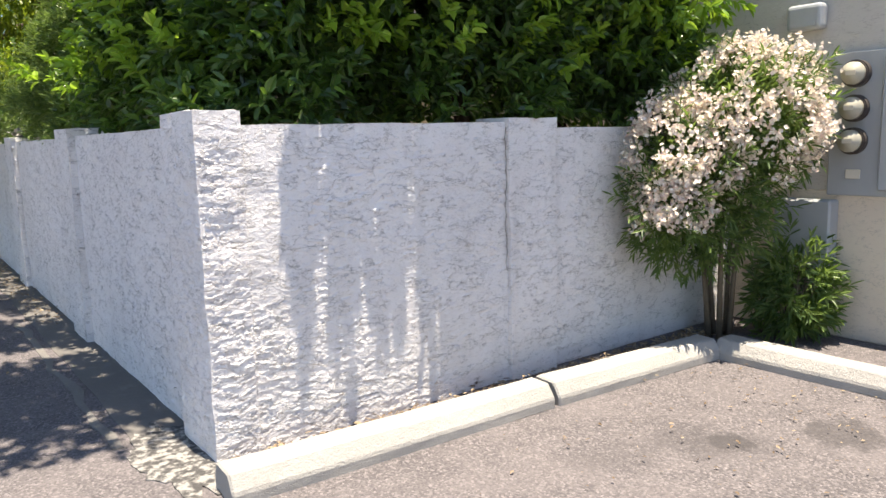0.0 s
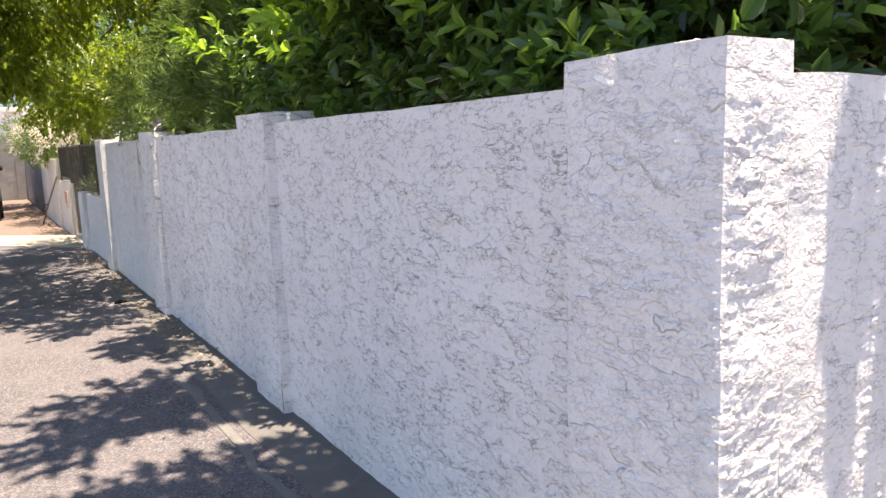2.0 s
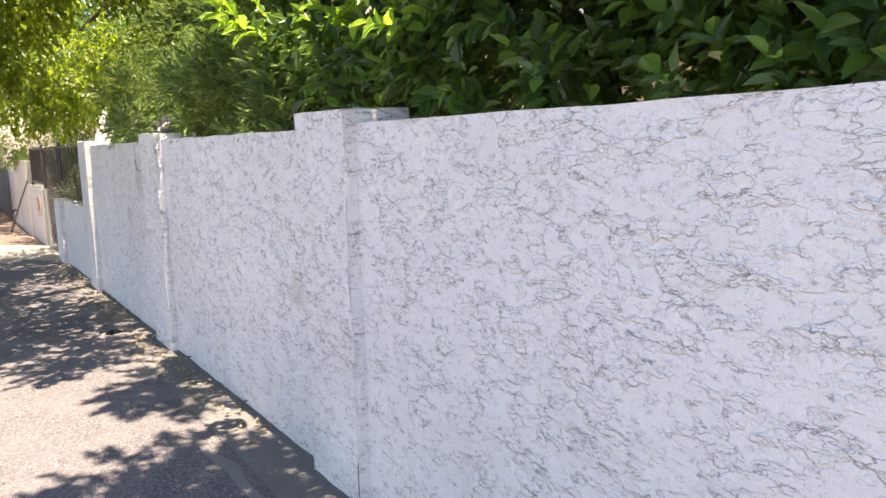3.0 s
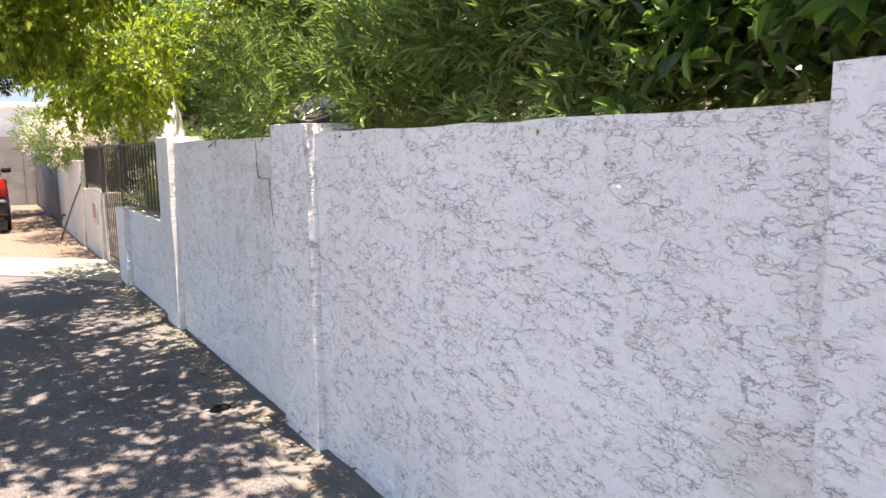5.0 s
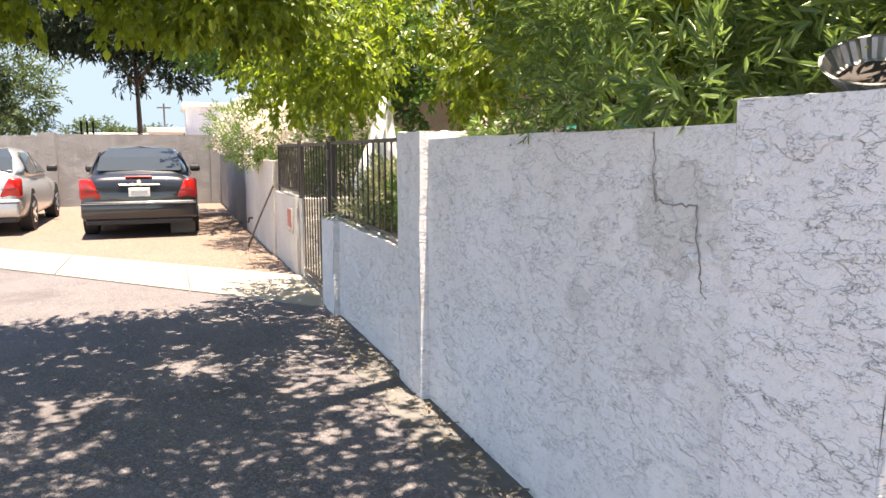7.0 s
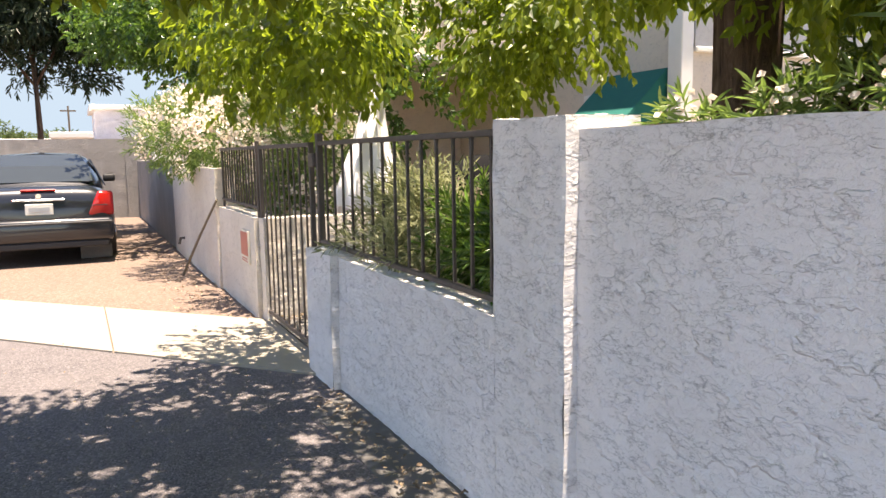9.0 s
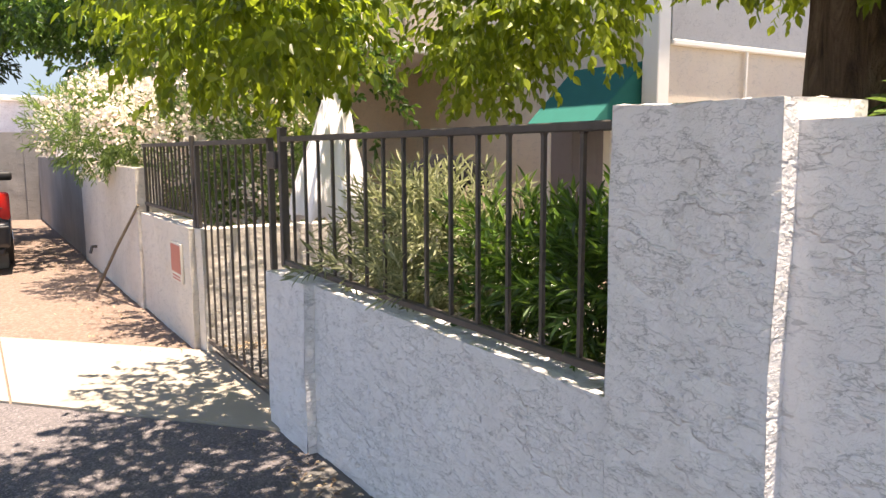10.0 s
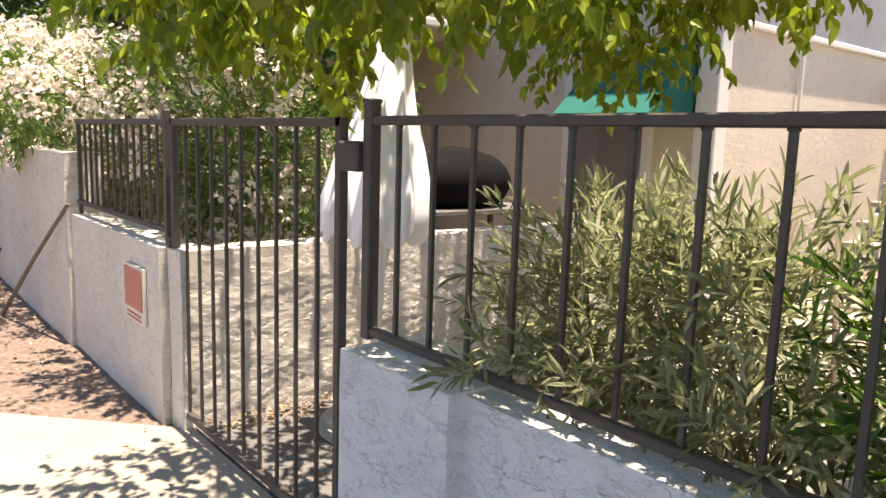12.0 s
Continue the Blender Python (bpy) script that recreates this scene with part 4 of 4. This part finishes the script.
# sign on the cream wall
sign = thing("sign", "small faded red and white warning sign on the cream wall", "sign")
part("plate", box(1.038, 15.80, 0.44, 1.056, 16.10, 0.73, 0.002), SIGN_WHITE, sign)
part("red_field", box(1.033, 15.815, 0.51, 1.040, 16.085, 0.715), SIGN_RED, sign, "faded red upper field")
for k in range(2):
    part("text_bar", box(1.034, 15.84, 0.455 + 0.022 * k, 1.040, 16.06, 0.465 + 0.022 * k), SIGN_RED, sign)

# pole leaning on the cream wall
tagged(part("leaning_stick", tube([(0.80, 18.4, 0.0), (0.92, 17.8, 0.5), (1.035, 17.25, 0.93)], [0.016, 0.014, 0.012], 7), TWIG), "thin grey stick leaning on the cream wall", "stick")
tagged(part("hose_bib", tube([(1.03, 19.9, 0.28), (0.97, 19.9, 0.28), (0.95, 19.9, 0.2)], 0.018, 8), IRON), "small rusty tap on the cream wall", "tap")

PLASTIC_DARK = mat_plain("burnt_brown_metal", (0.035, 0.026, 0.022), 0.7, 0.2, 0.4, 30, 0.2)

# tin bowl stuck in the hedge on the pilaster
def tin_bowl():
    ob = thing("tin_pan", "crimped galvanised tin pan wedged upright in the hedge", "pan", at=(1.22, 8.56, 1.5))
    bm = bmesh.new()
    n = 56
    prof = [(0.10, 0.0), (0.112, 0.008), (0.145, 0.062), (0.149, 0.066), (0.158, 0.066)]
    rings = []
    for k in range(n):
        a = 2 * math.pi * k / n
        ring = []
        for r, z in prof:
            q = r + (0.007 if k % 2 and 0.11 < r < 0.148 else 0)
            ring.append(bm.verts.new((q * math.cos(a), q * math.sin(a), z)))
        rings.append(ring)
    for k in range(n):
        a, b = rings[k], rings[(k + 1) % n]
        for j in range(len(a) - 1):
            bm.faces.new((a[j], b[j], b[j + 1], a[j + 1]))
    pan = part("rim", bm, TIN, ob, "crimped shiny rim")
    so = pan.modifiers.new("thick", "SOLIDIFY")
    so.thickness = 0.002
    part("base", disc((0, 0, 0.003), (0, 0, 1), 0.103, 0.004, None, 40), PLASTIC_DARK, ob, "burnt brown base")
    ob.rotation_mode = "QUATERNION"
    ob.rotation_quaternion = Vector((-0.42, -0.36, 0.83)).to_track_quat("Z", "Y")
    ob.location = (1.18, 8.585, 1.532)
    ob.scale = (0.70, 0.70, 0.70)
    return ob


tin_bowl()

# ---- yard beyond the gate ----
yard = tagged(sheet("yard_floor", [(1.3, 3.3), (13, 3.3), (13, 15.44), (3.21, 15.44), (3.21, 13.9), (1.3, 13.9)], -0.2, 0.006, CONCRETE), "pale concrete yard behind the wall", "yard", kind="structure")

umb = thing("patio_umbrella", "closed white patio umbrella with hanging folds", "umbrella", at=(1.87, 14.95, 0))
bm = bmesh.new()
n = 48
rings = []
for z, r in ((0.95, 0.25), (0.97, 0.275), (1.1, 0.27), (1.3, 0.22), (1.5, 0.155), (1.65, 0.12), (1.8, 0.09), (1.92, 0.05), (1.96, 0.01)):
    fold = [0.84 * r * (1 + 0.16 * math.sin(8 * a + z * 1.3) + 0.05 * math.sin(19 * a + z)) for a in [2 * math.pi * k / n for k in range(n)]]
    rings.append([bm.verts.new((q * math.cos(2 * math.pi * k / n) + 0.11 * (z - 1.5), q * math.sin(2 * math.pi * k / n), z + 0.03 * math.sin(16 * math.pi * k / n))) for k, q in enumerate(fold)])
for a, b in zip(rings, rings[1:]):
    for k in range(n):
        bm.faces.new((a[k], a[(k + 1) % n], b[(k + 1) % n], b[k]))
part("canopy", bm, CLOTH, umb, "white folded cloth", True)
part("pole", tube([(-0.06, 0, 0.04), (0.055, 0, 2.0)], 0.024, 12), TRIM, umb)
part("finial", disc((0.056, 0, 2.01), (0, 0, 1), 0.022, 0.05, None, 12, 0.008), TRIM, umb)
part("base", disc((-0.06, 0, 0.05), (0, 0, 1), 0.24, 0.09, None, 28, 0.02), KERB, umb)

bbq = thing("barbecue", "barbecue under a sagging black cover beside the house", "barbecue", at=(4.10, 17.05, 0))
bm = bmesh.new()
bmesh.ops.create_uvsphere(bm, u_segments=24, v_segments=14, radius=1)
for v in bm.verts:
    v.co = Vector((v.co.x * 0.56, v.co.y * 0.32, max(v.co.z, -0.75) * 0.29)) + Vector((0, 0, 1.05 + 0.03 * noise.noise(v.co * 2.3)))
part("cover", bm, BLACK, bbq, "", True)
part("shelf", box(-0.75, -0.3, 0.78, 0.75, 0.3, 0.83, 0.01), GUTTER, bbq)
for x in (-0.6, 0.6):
    for y in (-0.22, 0.22):
        part("leg", box(x - 0.02, y - 0.02, 0.0, x + 0.02, y + 0.02, 0.78), IRON, bbq)

house = thing("house", "beige stucco two-storey house with a green door awning", "house")
part("wall", box(5.9, 15.7, 0, 13.0, 24.0, 5.6), WALL_BEIGE, house)
part("wall", box(5.84, 15.68, 0, 6.02, 15.9, 5.6, 0.01), TRIM, house, "off-white corner strip")
part("band", box(6.03, 15.64, 2.46, 13.0, 15.70, 2.52, 0.012), TRIM, house, "off-white band between storeys")
part("upper_wall", box(6.03, 15.675, 2.52, 13.0, 15.72, 5.6), WALL_GREY, house, "greyer upper storey")
part("pipe", tube([(7.25, 15.65, 0.0), (7.25, 15.65, 2.46)], 0.018, 8), TRIM, house)
door = part("door", box(5.86, 16.45, 0.02, 5.91, 17.35, 2.05, 0.008), DOOR, house, "grey mauve panelled door")
for z0, z1 in ((0.2, 0.95), (1.1, 1.9)):
    for y0, y1 in ((16.55, 16.85), (16.95, 17.25)):
        part("door_panel", box(5.848, y0, z0, 5.862, y1, z1, 0.005), DOOR, door)
for y in (16.40, 17.40):
    part("door_frame", box(5.85, y - 0.05, 0, 5.92, y + 0.05, 2.1, 0.006), TRIM, house)
aw = part("awning", bmesh.new(), AWNING, house, "green canvas awning")
bm = bmesh.new()
ends = [[bm.verts.new((x, y, z)) for x, z in ((5.20, 1.68), (5.88, 2.31), (5.88, 1.68))] for y in (15.93, 17.0)]
bm.faces.new((ends[0][0], ends[0][1], ends[1][1], ends[1][0]))
bm.faces.new(ends[0])
bm.faces.new(ends[1][::-1])
bm.to_mesh(aw.data)
bm.free()
so = aw.modifiers.new("thick", "SOLIDIFY")
so.thickness = 0.012
# cover out of view, added to keep the sun off the rear wall
part("unseen_shade_cover", box(2.4, 18.7, 2.62, 5.88, 21.0, 2.72, 0.02), TRIM, house, "unseen flat off-white cover added to shade the rear wall")
part("roof", box(5.5, 15.3, 5.6, 13.4, 24.4, 5.85, 0.03), TRIM, house)
part("wall", box(1.9, 21.0, 0, 5.88, 21.2, 4.0), WALL_BEIGE, house, "shaded rear wall of the yard")

stair = thing("outdoor_stair", "outdoor stair with pale concrete treads on steel stringers", "stair")
for k in range(9):
    x, z = 7.35 + 0.27 * k, 0.50 + 0.185 * k
    part("tread", box(x - 0.02, 14.05, z, x + 0.30, 15.15, z + 0.055, 0.008), CONCRETE, stair)
for y in (14.12, 15.05):
    bm = bmesh.new()
    vs = [bm.verts.new(p) for p in [(6.7, y, 0.0), (6.95, y, 0.0), (9.85, y, 1.98), (9.85, y, 2.2)]]
    f = bm.faces.new(vs)
    r = bmesh.ops.extrude_face_region(bm, geom=[f])
    for v in r["geom"]:
        if isinstance(v, bmesh.types.BMVert):
            v.co.y += 0.05
    bmesh.ops.recalc_face_normals(bm, faces=bm.faces)
    part("stringer", bm, METAL_BOX, stair)
for k in range(3):
    x, z = 6.85 + 0.25 * k, 0.0 + 0.17 * k
    part("tread", box(x - 0.02, 14.05, z, x + 0.30, 15.15, z + 0.05, 0.008), CONCRETE, stair)
part("landing", box(9.6, 14.0, 2.17, 12.9, 15.6, 2.3, 0.01), CONCRETE, stair)
for x in (9.7, 12.7):
    part("post", box(x - 0.04, 14.06, 0.0, x + 0.04, 14.14, 2.18), METAL_BOX, stair)

# ---- house with the meters ----
mh = thing("house", "low greige stucco house with electric meters on its wall", "house")
part("wall", box(5.0, -9.0, 0, 13.0, 3.6, 2.45), WALL_GREY, mh)
part("lower_wall", box(4.975, -9.0, 0, 5.02, 3.58, 0.98, 0.008), WALL_BEIGE, mh, "warmer beige lower wall")
part("wall", box(5.6, 3.6, 0, 13.0, 9.0, 2.45), WALL_BEIGE, mh)
part("roof", box(4.97, -9.05, 2.45, 13.1, 9.1, 2.52, 0.02), TRIM, mh)
mb = thing("meter_panel", "grey enamel panel with three round electric meters", "meter")
part("back_panel", box(4.95, 1.72, 0.95, 4.998, 2.36, 1.86, 0.008), METAL_BOX, mb)
part("side_box", box(4.90, 1.72, 0.99, 4.955, 2.03, 1.82, 0.01), METAL_BOX, mb)
for z in (1.72, 1.505, 1.30):
    ring = part("meter_ring", disc((4.93, 2.20, z), (1, 0, 0), 0.085, 0.06, None, 28, 0.008), IRON, mb, "dark clamp ring")
    part("meter_glass", disc((4.885, 2.20, z), (1, 0, 0), 0.07, 0.07, None, 28, 0.02), METER_FACE, ring, "dusty glass meter dome", True)
    part("dial", box(4.848, 2.17, z - 0.012, 4.852, 2.23, z + 0.015), SIGN_WHITE, ring)
part("seal_tag", box(4.94, 2.15, 1.06, 4.952, 2.24, 1.12, 0.004), SIGN_WHITE, mb)
bx = tagged(part("utility_box", box(4.85, 2.28, 0.46, 4.975, 2.66, 0.92, 0.012), METAL_BOX), "blue grey enamel utility box on the house wall", "utility box")
lv = thing("wall_vent", "small white hooded vent on the house wall", "vent")
part("hood", box(4.90, 2.42, 2.02, 4.998, 2.66, 2.19, 0.03, None, 3), METAL_BOX, lv)
part("slot", box(4.893, 2.46, 2.045, 4.902, 2.62, 2.07), METAL_BOX, lv)


# ---- cars ----
def mat_paint(name, c, metal=0.2):
    m = Mat(name, 0.32, metal, 0.5)
    m.color(m.mix(m.noise(5, 4), tuple(v * 0.85 for v in c), tuple(v * 1.15 for v in c)))
    m.p.inputs["Coat Weight"].default_value = 0.8
    m.p.inputs["Coat Roughness"].default_value = 0.06
    return m.m


PAINT_BLACK = mat_paint("black_car_paint", (0.012, 0.013, 0.017))
PAINT_SILVER = mat_paint("silver_car_paint", (0.50, 0.50, 0.49), 0.6)
RUBBER = mat_plain("tyre_rubber", (0.02, 0.02, 0.02), 0.85, 0, 0.2, 40, 0.2)
RED_LENS = mat_plain("red_tail_lens", (0.45, 0.015, 0.012), 0.12, 0, 0.15, 30, 0.0, 0.6)
GLASS_CAR = mat_plain("dark_car_glass", (0.035, 0.042, 0.045), 0.08, 0, 0.1, 5, 0.0, 0.9)
PLATE = mat_plain("pale_number_plate", (0.62, 0.62, 0.58), 0.5, 0, 0.08, 40, 0.0)
PLASTIC = mat_plain("black_bumper_plastic", (0.03, 0.03, 0.032), 0.6, 0, 0.15, 20, 0.1)


def loft(sections):
    bm = bmesh.new()
    rings = [[bm.verts.new(p) for p in s] for s in sections]
    m = len(rings[0])
    for a, b in zip(rings, rings[1:]):
        for k in range(m):
            bm.faces.new((a[k], a[(k + 1) % m], b[(k + 1) % m], b[k]))
    bm.faces.new(rings[0][::-1])
    bm.faces.new(rings[-1])
    bmesh.ops.recalc_face_normals(bm, faces=bm.faces)
    return bm


def sedan(label, x, y, paint):
    """A saloon car with its tail at y, nose towards +y."""
    car = thing("car", label, "car", at=(x, y, 0))

    def ring(yy, w, zb, zs, zt, crown):
        half = [(0, zb), (w * 0.86, zb), (w * 0.97, zb + 0.07), (w, zs * 0.62), (w, zs * 0.85), (w * 0.965, zs), (w * 0.86, zt - 0.015), (w * 0.6, zt + crown * 0.6), (0, zt + crown)]
        return [(px, yy, pz) for px, pz in half] + [(-px, yy, pz) for px, pz in half[-2:0:-1]]

    st = [(0.0, 0.74, 0.36, 0.62, 0.70, 0.0), (0.05, 0.83, 0.28, 0.70, 0.93, 0.01), (0.14, 0.87, 0.25, 0.78, 1.0, 0.015), (0.5, 0.905, 0.22, 0.80, 1.01, 0.02), (1.1, 0.91, 0.2, 0.80, 0.98, 0.02),
          (2.4, 0.91, 0.19, 0.79, 0.95, 0.02), (3.5, 0.91, 0.19, 0.77, 0.93, 0.03), (4.2, 0.89, 0.2, 0.70, 0.84, 0.04), (4.65, 0.82, 0.22, 0.62, 0.70, 0.03), (4.8, 0.66, 0.30, 0.5, 0.56, 0.0)]
    bm = loft([ring(*s) for s in st])
    body = part("body", bm, paint, car, "", True)
    sb = body.modifiers.new("round", "SUBSURF")
    sb.levels = sb.render_levels = 2

    def cab(yy, wb, wr, zb, zr):
        half = [(0, zb), (wb, zb), (wb * 0.6 + wr * 0.4, zb + (zr - zb) * 0.5), (wr, zr - 0.05), (wr * 0.8, zr - 0.01), (0, zr + 0.015)]
        return [(px, yy, pz) for px, pz in half] + [(-px, yy, pz) for px, pz in half[-2:0:-1]]

    part("cabin", loft([cab(0.62, 0.70, 0.62, 0.95, 1.0), cab(1.0, 0.78, 0.62, 0.94, 1.25), cab(1.42, 0.82, 0.60, 0.93, 1.42), cab(2.1, 0.83, 0.60, 0.93, 1.455), cab(2.7, 0.83, 0.58, 0.92, 1.40), cab(3.2, 0.80, 0.60, 0.92, 1.14), cab(3.55, 0.74, 0.62, 0.90, 0.96)]), paint, car, "", True)
    rw = bmesh.new()
    vs = [rw.verts.new(p) for p in ((-0.66, 0.70, 1.045), (0.66, 0.70, 1.045), (0.62, 1.0, 1.262), (0.50, 1.34, 1.415), (-0.50, 1.34, 1.415), (-0.62, 1.0, 1.262))]
    rw.faces.new((vs[0], vs[1], vs[2], vs[5]))
    rw.faces.new((vs[5], vs[2], vs[3], vs[4]))
    r = bmesh.ops.extrude_face_region(rw, geom=list(rw.faces))
    for v in r["geom"]:
        if isinstance(v, bmesh.types.BMVert):
            v.co += Vector((0, -0.012, 0.016))
    bmesh.ops.recalc_face_normals(rw, faces=rw.faces)
    part("rear_window", rw, GLASS_CAR, car, "dark rear glass")
    for s in (-1, 1):
        for y0, y1 in ((1.25, 2.12), (2.18, 3.05)):
            bm = bmesh.new()
            zz = lambda q: 1.36 if 1.4 < q < 2.7 else 1.22
            quad = [(s * 0.822, y0, 0.975), (s * 0.822, y1, 0.965), (s * 0.655, y1 - 0.12, zz(y1 - 0.2)), (s * 0.645, y0 + 0.12, zz(y0 + 0.2))]
            f = bm.faces.new([bm.verts.new(p) for p in quad])
            r = bmesh.ops.extrude_face_region(bm, geom=[f])
            for v in r["geom"]:
                if isinstance(v, bmesh.types.BMVert):
                    v.co.x += s * 0.018
            bmesh.ops.recalc_face_normals(bm, faces=bm.faces)
            part("side_window", bm, GLASS_CAR, car, "dark side glass")
        bm = box(s * 0.56, 0.0, 0.62, s * 0.88, 0.16, 0.94, 0.035, None, 2)
        for v in bm.verts:
            v.co.y += 0.22 * max(0, abs(v.co.x) - 0.62)
            if v.co.z > 0.8 and abs(v.co.x) < 0.70:
                v.co.x += s * 0.12
        tl = part("tail_light", bm, RED_LENS, car, "red tail lamp", True)
        part("lamp_strip", box(s * 0.60, -0.003, 0.755, s * 0.80, 0.03, 0.767), PLASTIC, tl)
        bm = box(s * 0.86, 2.98, 0.98, s * 1.05, 3.12, 1.11, 0.035, None, 2)
        part("mirror", bm, PLASTIC, car, "door mirror", True)
        part("exhaust", tube([(s * 0.55, 0.02, 0.27), (s * 0.55, 0.3, 0.27)], 0.035, 12), CHROME, car)
        for yy in (0.98, 3.82):
            wh = part("wheel", disc((s * 0.80, yy, 0.32), (1, 0, 0), 0.32, 0.215, None, 32, 0.03), RUBBER, car, "black tyre")
            part("rim", disc((s * 0.885, yy, 0.32), (1, 0, 0), 0.205, 0.06, None, 24, 0.01), CHROME, wh)
            for k in range(5):
                a = 2 * math.pi * k / 5
                part("spoke_gap", disc((s * 0.914, yy + 0.125 * math.cos(a), 0.32 + 0.125 * math.sin(a)), (1, 0, 0), 0.04, 0.012, None, 10), PLASTIC, wh)
            part("wheel_arch", disc((s * 0.80, yy, 0.36), (1, 0, 0), 0.375, 0.212, None, 32, 0.01), PLASTIC, car, "dark wheel arch")
    part("bumper", box(-0.86, -0.07, 0.30, 0.86, 0.25, 0.60, 0.06, None, 3), paint, car, "", True)
    part("bumper_strip", box(-0.85, -0.08, 0.53, 0.85, 0.1, 0.56, 0.008), PLASTIC, car)
    part("skirt", box(-0.80, -0.05, 0.22, 0.80, 0.3, 0.31, 0.02), PLASTIC, car)
    plate = part("number_plate", box(-0.16, -0.012, 0.66, 0.16, 0.04, 0.80, 0.006), PLATE, car, "pale number plate")
    part("plate_text", box(-0.12, -0.016, 0.705, 0.12, -0.010, 0.755), METAL_BOX, plate)
    part("chrome_strip", box(-0.30, -0.002, 0.835, 0.30, 0.05, 0.86, 0.006), CHROME, car)
    part("badge", disc((0, 0.03, 0.90), (0, 1, 0.1), 0.032, 0.02, None, 18), CHROME, car)
    part("brake_lamp", box(-0.2, 0.06, 0.962, 0.2, 0.12, 0.985, 0.006), RED_LENS, car)
    return car


sedan("black saloon car parked tail-on upon the dirt", -0.70, 20.15, PAINT_BLACK)
sedan("silver saloon car parked on the dirt beside the black one", -3.42, 21.2, PAINT_SILVER)

block = thing("concrete_block", "dark grey concrete block lying under the black car bumper", "block", at=(-0.06, 20.72, 0))
part("body", box(-0.2, -0.1, 0, 0.2, 0.1, 0.19, 0.014), GUTTER, block)
part("chipped_top", box(-0.17, -0.07, 0.188, 0.15, 0.07, 0.2, 0.005), KERB, block)

rag = bmesh.new()
bmesh.ops.create_icosphere(rag, subdivisions=3, radius=1)
for v in rag.verts:
    k = 1 + 0.5 * noise.noise(v.co * 2.2)
    v.co = Vector((v.co.x * 0.05 * k, v.co.y * 0.035 * k, max(0, v.co.z) * 0.025 * k))
rag = part("rag", rag, BLACK, None, "", True)
rag.location = (0.80, 9.2, 0.005)
tagged(rag, "small crumpled dark rag lying on the asphalt", "rag")

# ---- litter ----
def litter(name, label, n, place, size, seed, mat=LITTER):
    g = np.random.default_rng(seed)
    p = place(g, n)
    d = unit(np.concatenate([g.normal(size=(n, 2)), g.normal(size=(n, 1)) * 0.15], 1))
    up = unit(np.array([[0, 0, 1.0]]) + g.normal(size=(n, 3)) * 0.3)
    s = size * g.uniform(0.5, 1.3, n)
    ob = leaf_mesh(name, p, d, up, s, s * g.uniform(0.3, 0.6, n), mat, None, 0.3, -0.15)
    return tagged(ob, label, "leaf litter", kind="stuff")


def strip(x0, y0, x1, y1, spread, z):
    def place(g, n):
        s = g.uniform(0, 1, n)
        return np.stack([x0 + (x1 - x0) * s + g.normal(size=n) * spread[0], y0 + (y1 - y0) * s + g.normal(size=n) * spread[1], z + g.uniform(0, 0.02, n)], 1)
    return place


litter("leaf_litter", "dry tan leaves gathered between kerb and wall", 1500, strip(1.1, 2.90, 4.4, 2.85, (0.05, 0.055), 0.012), 0.036, 201)
litter("leaf_litter", "dry brown leaves along the wall foot", 800, strip(0.93, 6.5, 0.93, 13.6, (0.07, 0.1), 0.008), 0.03, 202)
litter("leaf_litter", "scattered dry leaves on the asphalt", 260, strip(2.6, 0.8, 3.6, 2.4, (0.8, 0.5), 0.006), 0.022, 203)
litter("leaf_litter", "scattered dry leaves on the alley", 260, strip(-0.6, 4, -0.9, 15, (0.8, 0.6), 0.006), 0.024, 204)
litter("leaf_litter", "brown leaves heaped under the inner wall", 420, strip(1.3, 15.36, 2.6, 15.36, (0.08, 0.05), 0.02), 0.035, 205)
litter("leaf_litter", "dry leaves scattered on the dirt by the gate", 700, strip(0.75, 15.9, 0.85, 23, (0.22, 0.5), 0.0), 0.03, 206)


# ---- cracks in the stucco ----
CRACK = mat_plain("dark_crack", (0.30, 0.275, 0.25), 0.95, 0, 0.3, 40, 0.2)


def crack(points, parent, axis, seed):
    """A thin raised ragged line of open crack along the wall face."""
    g = random.Random(seed)
    path = []
    for (a, z), (b, w) in zip(points, points[1:]):
        for k in range(8):
            t = k / 8
            path.append((a + (b - a) * t + g.uniform(-0.008, 0.008), z + (w - z) * t + g.uniform(-0.006, 0.006)))
    pts = [(1.0595, a, z) if axis == "x" else (a, 3.037, z) for a, z in path]
    part("crack", tube(pts, [0.0016 + 0.0016 * g.random() for _ in pts], 5), CRACK, parent, "dark hairline crack")


crack([(9.18, 1.43), (9.17, 1.24), (8.99, 1.23), (8.97, 1.07), (8.94, 0.98)], wall, "x", 5)
crack([(2.725, 1.43), (2.73, 1.2), (2.72, 0.95), (2.728, 0.6)], front, "y", 6)
